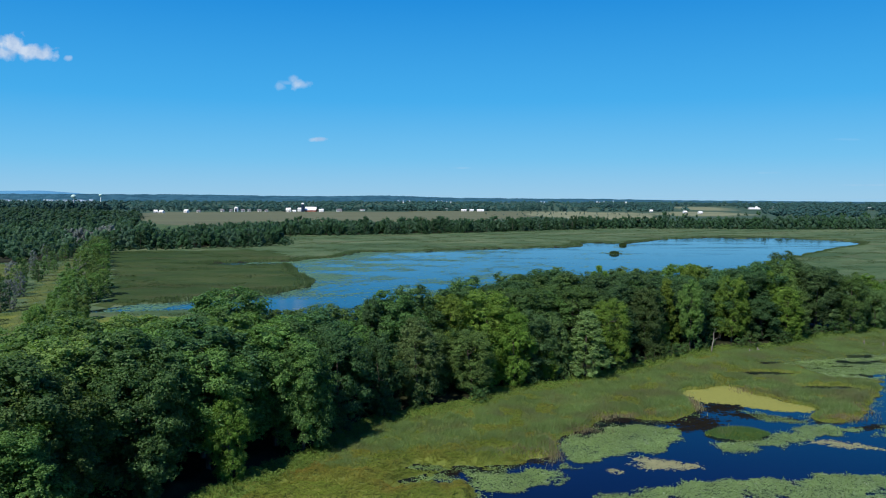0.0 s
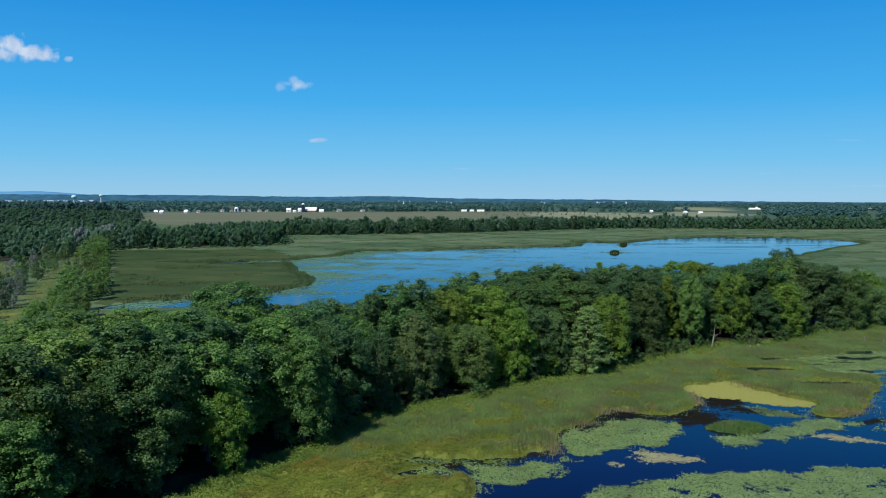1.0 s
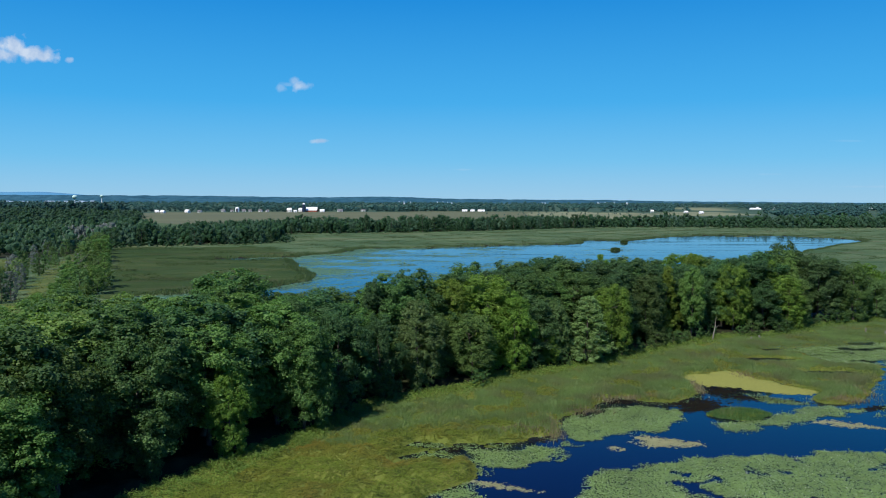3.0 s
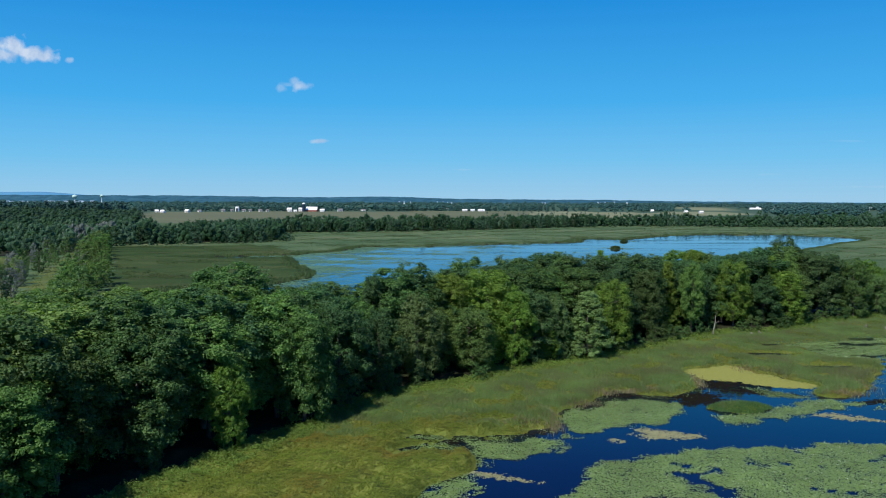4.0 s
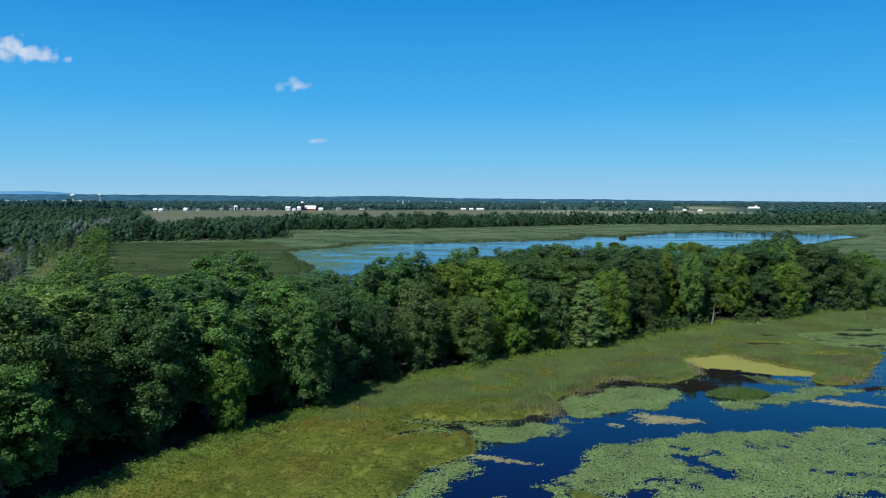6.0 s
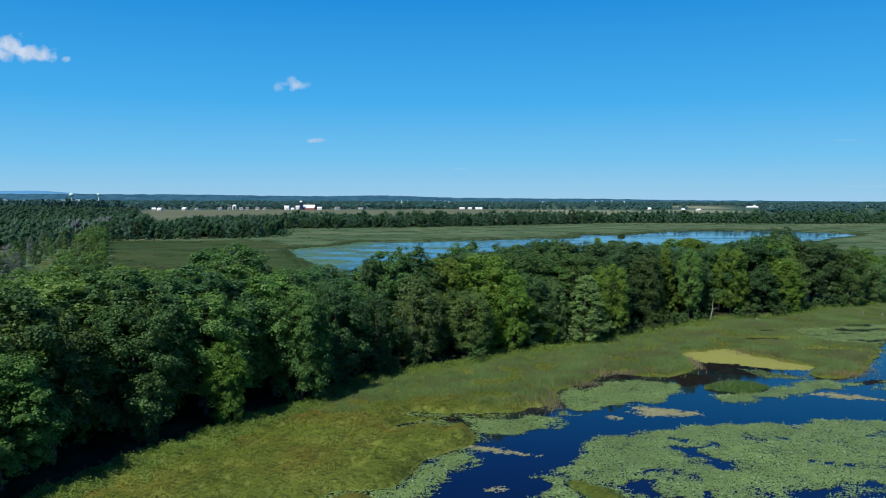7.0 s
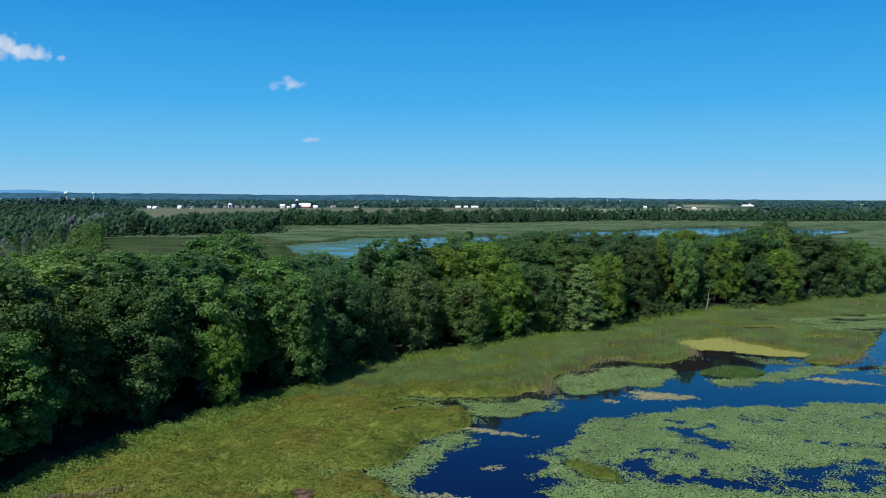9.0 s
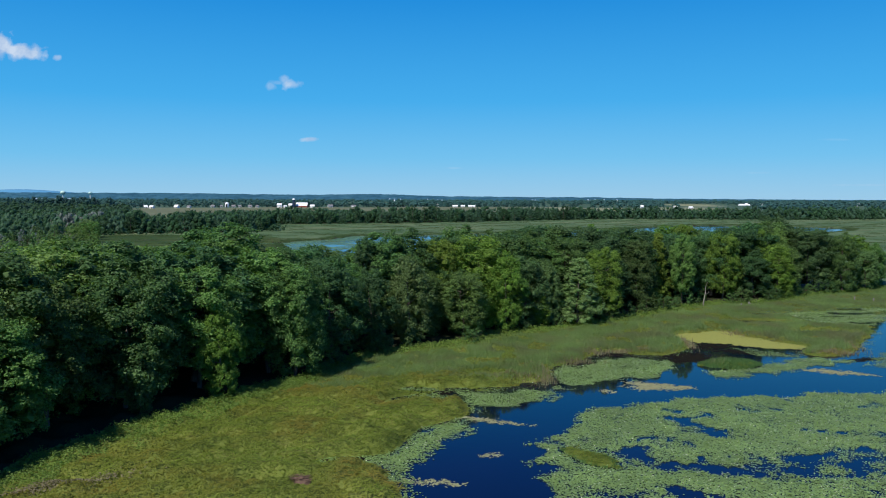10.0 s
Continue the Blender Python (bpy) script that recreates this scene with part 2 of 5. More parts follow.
M_BARNRED = plain("barn_red_boards", (0.30, 0.075, 0.050), 0.8, 0.6, 0.2)
M_SILO = plain("blue_glazed_steel", (0.030, 0.050, 0.090), 0.35, 0.4, 0.15, 0.3)
M_TANK = plain("pale_tank_paint", (0.46, 0.66, 0.60), 0.5, 0.2, 0.06)
M_GLASS = plain("dark_window_glass", (0.03, 0.035, 0.04), 0.1, 0.3, 0.1)
# distance haze is painted into the base colours of ridge and mountain
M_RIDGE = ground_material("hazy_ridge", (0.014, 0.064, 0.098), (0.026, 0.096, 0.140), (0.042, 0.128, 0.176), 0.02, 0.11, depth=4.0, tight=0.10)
M_MOUNT = ground_material("haze_blue_mountain", (0.075, 0.235, 0.400), (0.082, 0.250, 0.410), (0.090, 0.265, 0.420), 0.002, 0.01)


# ---- mesh helpers ----
rng = np.random.default_rng(7)


def fast_mesh(name, verts, faces, mats, index=None, smooth=False):
    """A mesh from arrays; faces all have the same number of corners."""
    verts, faces = np.asarray(verts, np.float32), np.asarray(faces, np.int32)
    mesh = bpy.data.meshes.new(name)
    count, corners = faces.shape
    mesh.vertices.add(len(verts))
    mesh.vertices.foreach_set("co", verts.ravel())
    mesh.loops.add(count * corners)
    mesh.loops.foreach_set("vertex_index", faces.ravel())
    mesh.polygons.add(count)
    mesh.polygons.foreach_set("loop_start", np.arange(0, count * corners, corners, dtype=np.int32))
    if index is not None:
        mesh.polygons.foreach_set("material_index", np.asarray(index, np.int32))
    mesh.polygons.foreach_set("use_smooth", np.full(count, smooth))
    for m in mats if isinstance(mats, (list, tuple)) else [mats]:
        mesh.materials.append(m)
    mesh.update(calc_edges=True)
    mesh.validate()
    return mesh


def repeat(template, faces, places, turn, size):
    """One shape set at many places: template (k, 3), places (n, 3), turn about z (n), size (n, 3)."""
    c, s = np.cos(turn)[:, None], np.sin(turn)[:, None]
    t = template[None] * size[:, None, :]
    v = np.stack([t[..., 0] * c - t[..., 1] * s, t[..., 0] * s + t[..., 1] * c, t[..., 2]], -1) + places[:, None, :]
    f = faces[None] + (np.arange(len(places)) * len(template))[:, None, None]
    return v.reshape(-1, 3), f.reshape(-1, faces.shape[1])


def join(pieces):
    verts, faces, base = [], [], 0
    for v, f in pieces:
        verts.append(v), faces.append(f + base)
        base += len(v)
    return np.concatenate(verts), np.concatenate(faces)


def part(name, mesh, parent, label=""):
    ob = new(name, mesh)
    ob.parent = parent
    if label:
        tagged(ob, label)
    return ob


def ico(level):
    bm = bmesh.new()
    bmesh.ops.create_icosphere(bm, subdivisions=level, radius=1.0)
    v = np.array([p.co[:] for p in bm.verts])
    f = np.array([[p.index for p in face.verts] for face in bm.faces])
    bm.free()
    return v, f


ICO1, ICO2 = ico(1), ico(2)


def tube(points, radii, sides=6):
    """A tapered limb along points."""
    points = np.asarray(points, float)
    verts, faces = [], []
    for i, p in enumerate(points):
        d = points[min(i + 1, len(points) - 1)] - points[max(i - 1, 0)]
        d /= np.linalg.norm(d) + 1e-9
        a = np.cross(d, (0.3, 1.0, 0.1)); a /= np.linalg.norm(a)
        b = np.cross(d, a)
        for k in range(sides):
            w = 2 * math.pi * k / sides
            verts.append(p + radii[i] * (a * math.cos(w) + b * math.sin(w)))
    for i in range(len(points) - 1):
        for k in range(sides):
            j = (k + 1) % sides
            faces.append((i * sides + k, i * sides + j, (i + 1) * sides + j, (i + 1) * sides + k))
    return np.array(verts), np.array(faces)


# ---- the plan: shores, woods, fields ----
def loop(points, step=2.0, rough=0.6, seed=1.0):
    """A closed outline through the points, rounded, with an uneven natural edge."""
    p = [Vector((*q, 0.0)) for q in points]
    out = []
    for i in range(len(p)):
        a, b, c, d = p[i - 1], p[i], p[(i + 1) % len(p)], p[(i + 2) % len(p)]
        count = max(2, int((c - b).length / step))
        for k in range(count):
            t = k / count
            q = 0.5 * (2 * b + (c - a) * t + (2 * a - 5 * b + 4 * c - d) * t * t + (3 * b - a - 3 * c + d) * t ** 3)
            w = noise.noise_vector(Vector((q.x / (step * 2.5), q.y / (step * 2.5), seed)))
            out.append((q.x + w.x * rough, q.y + w.y * rough))
    return np.array(out)


def within(outline, x, y):
    """Signed distance to an outline, negative inside."""
    x, y = np.asarray(x, float), np.asarray(y, float)
    near = (x > outline[:, 0].min() - 30) & (x < outline[:, 0].max() + 30) & (y > outline[:, 1].min() - 30) & (y < outline[:, 1].max() + 30)
    if not near.all():
        far = np.full(x.shape, 30.0)
        if near.any():
            far[near] = within(outline, x[near], y[near])
        return far
    best, inside = np.full(x.shape, 1e18), np.zeros(x.shape, bool)
    for (ax, ay), (bx, by) in zip(outline, np.roll(outline, -1, 0)):
        dx, dy = bx - ax, by - ay
        k = np.clip(((x - ax) * dx + (y - ay) * dy) / (dx * dx + dy * dy + 1e-12), 0, 1)
        best = np.minimum(best, (x - ax - k * dx) ** 2 + (y - ay - k * dy) ** 2)
        cross = (ay > y) != (by > y)
        if dy:
            inside ^= cross & (x < ax + (y - ay) * dx / dy)
    return np.where(inside, -1, 1) * np.sqrt(best)


def oval(cx, cy, rx, ry, seed=1.0, turn=0.0, rough=0.22, count=28):
    a = np.arange(count) * 2 * math.pi / count
    r = np.array([1 + rough * 1.8 * noise.noise(Vector((1.6 * math.cos(w), 1.6 * math.sin(w), seed * 3.7))) + rough * 0.7 * noise.noise(Vector((5 * math.cos(w), 5 * math.sin(w), seed))) for w in a])
    x, y = rx * r * np.cos(a), ry * r * np.sin(a)
    return np.stack([cx + x * math.cos(turn) - y * math.sin(turn), cy + x * math.sin(turn) + y * math.cos(turn)], -1)


POND = loop([(-3.1, 58.0), (-3.8, 62.9), (-5.2, 64.3), (-8.0, 65.5), (-11.4, 65.2), (-9.8, 67.8), (-6.6, 68.4), (-3.8, 69.4), (-2.6, 74.6), (-1.0, 76.6), (0.5, 79.0), (3.2, 82.0), (3.5, 85.2),
             (2.5, 87.2), (0.5, 88.3), (-3.0, 89.6), (-0.9, 91.0), (0.6, 92.8), (3.1, 93.0), (4.9, 91.9), (7.5, 93.2), (10.9, 96.4), (13.4, 96.2), (14.2, 100.6), (15.9, 105.4), (20.0, 108.5), (21.9, 112.2), (25.6, 115.8), (27.7, 113.0), (31.6, 112.4), (34.8, 113.8), (38.7, 119.7), (39.6, 130.0), (48.9, 132.8), (50.4, 128.0), (54.2, 122.2),
             (56.2, 118.7), (53.0, 113.4), (56.1, 111.4), (62.2, 116.3), (65.5, 121.1), (72.0, 130.0), (85.8, 148.0), (140, 175), (175, 120), (150, 20), (40, -20), (-30, 10), (-16, 45)], 1.2, 1.3, 1)
LAKE = loop([(-94, 215), (-74.3, 220), (-62, 222), (-45, 200), (-20, 182), (0, 200), (30, 228), (60, 240), (110, 262), (150, 330), (175, 410), (198, 443), (246, 503), (289, 554),
             (292, 600), (247, 645), (181, 624), (127, 560), (95, 558), (85, 519), (32, 493), (-16, 466), (-48, 455), (-57, 420), (-73, 394), (-67, 353), (-55, 316),
             (-48, 282), (-52, 273), (-62, 249.5), (-79, 240), (-96, 225.7)], 5.0, 3.0, 2)
INLET = loop([(-118, 371), (-100, 383), (-84, 387), (-66, 391), (-60, 380), (-80, 370), (-98, 366)], 4.0, 1.5, 3)
POOLS = [oval(-2.4, 92.2, 2.3, 1.2, 4), oval(-2.4, 87.5, 3.4, 1.5, 5), oval(-5.0, 90.8, 1.1, 0.5, 22), oval(-4.8, 85.7, 1.5, 0.4, 23), oval(76, 147.5, 12, 9, 6), oval(58, 143, 6, 1.8, 7), oval(92, 158, 10, 4.5, 8), oval(9.0, 92.5, 4.5, 0.9, 9), oval(64, 132, 6, 2, 10), oval(66, 152, 7, 1.6, 18), oval(-13.5, 61.5, 1.6, 0.5, 19)]
ISLETS = [oval(39.4, 105.8, 3.9, 2.3, 11), oval(13.4, 67.3, 3.2, 1.2, 12, -0.9), oval(94.9, 449, 5.0, 2.5, 13), oval(117, 527, 4.5, 2.2, 14), oval(-30, 470, 10, 4, 15), oval(232, 625, 9, 3, 16), oval(-52, 398, 8, 3, 17)]
BELT = loop([(-35.5, 57), (-32.3, 66.2), (-29.0, 72.9), (-25.6, 79.0), (-22.4, 83.8), (-20.3, 89.6), (-15.0, 97.4), (-14.0, 102.6), (-11.0, 108.6), (-5.0, 114.8), (4.8, 121.5), (8.4, 129.4), (15.4, 131.0), (27.1, 140.0), (35.0, 147.2),
             (55.8, 165.0), (68.6, 167.6), (87.5, 182), (101, 190), (108, 195), (107, 204), (96, 210), (70, 208), (35, 192), (10, 178), (-2, 150), (-16, 134), (-32, 128),
             (-46, 121), (-60, 124), (-80, 122), (-90, 100), (-80, 60), (-55, 45)], 3.0, 0.8, 20)
BAND = loop([(-196, 452), (-164, 470), (-112, 503), (-118, 560), (-137, 624), (-87, 645), (30, 702), (138, 782), (229, 800), (326, 790), (434, 800), (600, 830), (900, 900), (900, 935), (600, 875),
             (434, 850), (300, 838), (138, 835), (30, 770), (-60, 725), (-150, 700), (-190, 560), (-215, 480)], 12.0, 3.0, 21)
WESTWOOD = loop([(-206, 366), (-188, 384), (-196, 440), (-215, 500), (-230, 620), (-300, 800), (-380, 960), (-560, 1330), (-1300, 1900), (-1700, 1700), (-700, 700), (-360, 380), (-260, 345)], 14.0, 6.0, 22)
FIELD = loop([(-370, 960), (-525, 1380), (-560, 1560), (-226, 1660), (140, 1770), (262, 1730), (150, 1330), (60, 1040), (-100, 860), (-230, 840)], 40.0, 3.0, 23)
STRAW = loop([(150, 1300), (235, 1120), (300, 1090), (330, 1240), (385, 1600), (262, 1720), (170, 1600)], 30.0, 6.0, 24)
STRAW_EAST = loop([(385, 1390), (470, 1370), (560, 1450), (600, 1700), (490, 1720), (400, 1560)], 25.0, 5.0, 27)
PASTURE = loop([(630, 1980), (690, 1950), (790, 2250), (880, 2640), (760, 2660), (660, 2300)], 60.0, 8.0, 28)
MEADOW = loop([(-188, 446), (-150, 456), (-108, 462), (-88, 425), (-73, 396), (-58, 330), (-50, 297), (-50, 275), (-61, 258), (-80, 242), (-98, 228), (-112, 262), (-149, 350)], 5.0, 3.0, 29)
CLEARING = loop([(-262, 340), (-205, 362), (-182, 340), (-150, 262), (-118, 205), (-160, 200), (-215, 255)], 10.0, 3.0, 25)
TRACK = loop([(-203, 440), (-197, 440), (-175, 380), (-143, 292), (-119, 232), (-98, 183), (-79, 140), (-85, 140), (-104, 183), (-125, 232), (-149, 292), (-181, 380)], 8.0, 0.6, 26)


def shore_distance(x, y):
    """Below zero where there is open water."""
    d = np.minimum(np.minimum(within(POND, x, y), within(LAKE, x, y)), within(INLET, x, y))
    for p in POOLS:
        d = np.minimum(d, within(p, x, y))
    for i in ISLETS:
        d = np.maximum(d, -within(i, x, y))
    return d


class Chart:
    """A distance worked out once on a grid and read off between its points."""

    def __init__(self, rule, x0, x1, y0, y1, step):
        self.x0, self.y0, self.step = x0, y0, step
        gx, gy = np.meshgrid(np.arange(x0, x1 + step, step), np.arange(y0, y1 + step, step))
        self.z = rule(gx, gy)

    def __call__(self, x, y):
        u = np.clip((np.asarray(x, float) - self.x0) / self.step, 0, self.z.shape[1] - 1.001)
        v = np.clip((np.asarray(y, float) - self.y0) / self.step, 0, self.z.shape[0] - 1.001)
        i, j = u.astype(int), v.astype(int)
        u, v = u - i, v - j
        return (self.z[j, i] * (1 - u) + self.z[j, i + 1] * u) * (1 - v) + (self.z[j + 1, i] * (1 - u) + self.z[j + 1, i + 1] * u) * v


WET_NEAR = Chart(shore_distance, -60, 140, 40, 206, 0.4)
WET_FAR = Chart(shore_distance, -275, 440, 130, 835, 1.5)
BELT_NEAR = Chart(lambda x, y: within(BELT, x, y), -100, 140, 40, 240, 1.0)


def wet(x, y):
    x, y = np.asarray(x, float), np.asarray(y, float)
    return np.where((y < 205) & (x > -59) & (x < 139), WET_NEAR(x, y), WET_FAR(x, y))


def soft(a, b, v):
    t = np.clip((v - a) / (b - a), 0, 1)
    return t * t * (3 - 2 * t)


def hills(x, y, size, seed):
    """Smooth noise over arrays, by summed waves."""
    r = np.random.default_rng(seed)
    out = np.zeros(np.shape(x))
    for k in range(7):
        a, ph, f = r.uniform(0, 2 * math.pi), r.uniform(0, 6.28), r.uniform(0.6, 1.9) * 2 * math.pi / size
        out += np.sin((x * math.cos(a) + y * math.sin(a)) * f + ph)
    return out / 3.5


def mat_mound(x, y, d):
    """The swelling surface of the leafy mat between the wood and the pond."""
    share = soft(-0.5, 0.6, (97 - y + 0.3 * x) / 10) * (x < 24) * (y < 125)
    return share * np.clip(0.42 + 0.36 * hills(x, y, 5.2, 12), 0.0, 1.2) * soft(0.0, 0.9, d)


def land_height(x, y, d=None):
    d = wet(x, y) if d is None else d
    lift = 0.28 + 0.12 * hills(x, y, 6.0, 3) + 0.06 * hills(x, y, 2.2, 4) * (y < 220)
    lift = lift + (y > 200) * (y < 860) * (0.30 + 0.22 * hills(x, y, 26, 17) + 0.14 * hills(x, y, 11, 18)) * soft(0.0, 4.0, d)
    wood = soft(3.0, -6.0, BELT_NEAR(x, y))
    return np.where(d < 0, -0.9 * soft(0.0, -2.0, d) - 0.02, lift * soft(0.0, 1.2, d) + 0.03 + 0.35 * wood + mat_mound(x, y, d))


def axis(fine_from, fine_to, fine, mid_from, mid_to, mid, low, high, growth=1.12, most=90.0):
    out = list(np.arange(fine_from, fine_to, fine)) + list(np.arange(fine_to, mid_to, mid))
    step = mid
    while out[-1] < high:
        step = min(step * growth, most)
        out.append(min(out[-1] + step, high))
    back = list(np.arange(fine_from - mid, mid_from, -mid))
    step = mid
    while back[-1] > low:
        step = min(step * growth, most)
        back.append(max(back[-1] - step, low))
    return np.array(back[::-1] + out)


# ---- ground and water ----
def build_ground():
    xs = axis(-46, 100, 0.65, -250, 320, 5.0, -3700, 3700)
    ys = axis(52, 170, 0.65, 20, 830, 5.0, -600, 4950)
    gx, gy = np.meshgrid(xs, ys)
    d = shore_distance(gx, gy)
    z = land_height(gx, gy, d)
    nx, ny = len(xs), len(ys)
    i = (np.arange(ny - 1)[:, None] * nx + np.arange(nx - 1)[None]).ravel()
    faces = np.stack([i, i + 1, i + nx + 1, i + nx], -1)
    cx, cy = (gx[:-1, :-1] + gx[1:, 1:]).ravel() / 2, (gy[:-1, :-1] + gy[1:, 1:]).ravel() / 2
    zone = np.where(cy < 205, 1, np.where(cy < 900, 2, 6))
    zone[(cy < 205) & (cx > 60) & (cy > 150)] = 2
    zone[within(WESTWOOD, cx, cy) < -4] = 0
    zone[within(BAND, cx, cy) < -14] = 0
    zone[within(FIELD, cx, cy) < 0] = 4
    zone[within(STRAW, cx, cy) < 0] = 5
    zone[within(STRAW_EAST, cx, cy) < 0] = 5
    zone[within(PASTURE, cx, cy) < 0] = 5
    zone[within(MEADOW, cx, cy) < 0] = 8
    zone[within(CLEARING, cx, cy) < 0] = 7
    zone[within(TRACK, cx, cy) < 0] = 7
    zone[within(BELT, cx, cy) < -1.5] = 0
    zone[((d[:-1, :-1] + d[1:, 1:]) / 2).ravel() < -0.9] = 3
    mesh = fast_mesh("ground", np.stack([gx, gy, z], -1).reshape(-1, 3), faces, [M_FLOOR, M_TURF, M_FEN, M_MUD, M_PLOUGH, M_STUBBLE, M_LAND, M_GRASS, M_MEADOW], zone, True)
    tagged(new("ground", mesh), "flat marshland, woodland floor and farm fields reaching the horizon", "ground", kind="structure")


def build_water():
    xs, ys = np.linspace(-140, 330, 48), np.linspace(-40, 680, 73)
    gx, gy = np.meshgrid(xs, ys)
    i = (np.arange(len(ys) - 1)[:, None] * len(xs) + np.arange(len(xs) - 1)[None]).ravel()
    mesh = fast_mesh("water", np.stack([gx, gy, gx * 0], -1).reshape(-1, 3), np.stack([i, i + 1, i + len(xs) + 1, i + len(xs)], -1), M_WATER, None, True)
    tagged(new("water", mesh), "calm dark blue marsh water reflecting the sky", "water", kind="structure")


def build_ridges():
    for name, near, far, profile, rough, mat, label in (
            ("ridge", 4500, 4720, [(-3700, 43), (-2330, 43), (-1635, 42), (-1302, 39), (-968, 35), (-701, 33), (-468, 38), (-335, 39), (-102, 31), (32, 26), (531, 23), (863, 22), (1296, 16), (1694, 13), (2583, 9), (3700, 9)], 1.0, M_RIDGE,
             "low wooded ridge with distance haze in its colour"),
            ("mountain", 4760, 4900, [(-3700, 50), (-3000, 56), (-2640, 62), (-2500, 63), (-2400, 57), (-2250, 46), (-2100, 38), (-1500, 10)], 0.4, M_MOUNT, "far mountain on the horizon, painted pale blue with haze")):
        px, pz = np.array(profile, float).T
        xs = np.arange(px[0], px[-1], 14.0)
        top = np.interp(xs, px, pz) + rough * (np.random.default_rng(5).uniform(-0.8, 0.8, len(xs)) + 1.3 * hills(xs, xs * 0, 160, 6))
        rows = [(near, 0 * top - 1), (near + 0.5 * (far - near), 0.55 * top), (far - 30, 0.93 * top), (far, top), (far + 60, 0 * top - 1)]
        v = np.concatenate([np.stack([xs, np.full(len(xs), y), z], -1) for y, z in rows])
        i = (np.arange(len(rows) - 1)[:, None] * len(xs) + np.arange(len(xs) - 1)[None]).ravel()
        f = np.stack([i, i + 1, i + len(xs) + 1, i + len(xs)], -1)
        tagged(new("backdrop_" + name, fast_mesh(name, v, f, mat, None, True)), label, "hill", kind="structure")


build_ground()
build_water()
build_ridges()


# ---- trees ----
def sprays(place, face, size, r):
    """Small three-cornered leaf sprays that look along face."""
    n = len(place)
    face = face / np.linalg.norm(face, axis=1)[:, None]
    side = np.cross(face, r.normal(size=(n, 3)))
    side /= np.linalg.norm(side, axis=1)[:, None]
    along = np.cross(face, side)
    w, h = size * r.uniform(0.55, 1.2, (n, 1)), size * r.uniform(0.7, 1.5, (n, 1))
    v = np.stack([place - side * w, place + side * w * r.uniform(0.6, 1.1, (n, 1)), place + along * h + side * w * r.uniform(-0.6, 0.6, (n, 1))], 1)
    return v.reshape(-1, 3), np.arange(3 * n).reshape(n, 3)


def crown_mesh(name, r, height, radius, low, boughs, tufts, cards, card, mat, shape="dome", rise=0.55, flat=0.8):
    """A crown of boughs round an open middle; every bough carries tufts and every tuft a coat of small leaf sprays."""
    v, f = ICO1
    pieces, phase = [], r.uniform(0, 6.28, 4)
    c = np.arange(boughs)
    up = (c + r.uniform(0.1, 0.9, boughs)) / boughs
    turn = c * 2.399 + r.uniform(-0.4, 0.4, boughs)
    if shape == "dome":
        wide = np.sqrt(np.clip(1 - np.abs(up - 0.42) ** 2.2 / np.where(up > 0.42, 0.34, 0.22), 0.03, 1))
    elif shape == "spire":
        wide = np.clip(1.15 * (1 - up) ** 0.72, 0.06, 1) * np.clip(0.55 + 2.2 * up, 0, 1)
    else:
        wide = np.sqrt(np.clip(1 - np.abs(up - 0.5) ** 2.6 / 0.18, 0.04, 1))
    lobes = 1 + 0.13 * np.sin(2 * turn + phase[0]) + 0.10 * np.sin(3 * turn + 5 * up + phase[1]) + 0.08 * np.sin(9 * up + phase[2])
    size = radius * r.uniform(0.24, 0.40, boughs) * (0.70 + 0.30 * wide)
    out = np.sqrt(r.uniform(0.42, 1.0, boughs)) * wide * lobes * (radius - size * 0.6)
    centre = np.stack([out * np.cos(turn), out * np.sin(turn), low + (height - low) * up - size * 0.35 + 0.03 * height * np.sin(3 * turn + phase[3])], -1)
    for k in range(boughs):
        s, o = size[k], centre[k]
        pieces.append((v * s * np.array([0.46, 0.46, 0.46 * flat]) * (1 + r.uniform(-0.22, 0.22, (len(v), 1))) + o - np.array([0, 0, 0.2 * s]), f))
        way = np.array([math.cos(turn[k]), math.sin(turn[k]), 0.0]) * 0.45 + np.array([0, 0, rise * 0.7])
        n = max(4, int(tufts * r.uniform(0.75, 1.25)))
        d = r.normal(size=(n, 3)); d /= np.linalg.norm(d, axis=1)[:, None]
        d = d + way; d /= np.linalg.norm(d, axis=1)[:, None]
        small = s * r.uniform(0.26, 0.46, n)
        hub = o + d * np.array([1.0, 1.0, flat]) * (s * r.uniform(0.55, 1.15, n))[:, None]
        m = np.repeat(np.arange(n), np.maximum(6, (cards * r.uniform(0.7, 1.3, n)).astype(int)))
        e = r.normal(size=(len(m), 3)); e /= np.linalg.norm(e, axis=1)[:, None]
        place = hub[m] + e * np.array([1.0, 1.0, 0.62]) * (small[m] * r.uniform(0.45, 1.15, len(m)))[:, None]
        pieces.append(sprays(place, e * 0.55 + d[m] * 0.45 + r.normal(size=(len(m), 3)) * 0.33 + np.array([0, 0, 0.45]), card, r))
    v, f = join(pieces)
    return fast_mesh(name, v, f, mat)


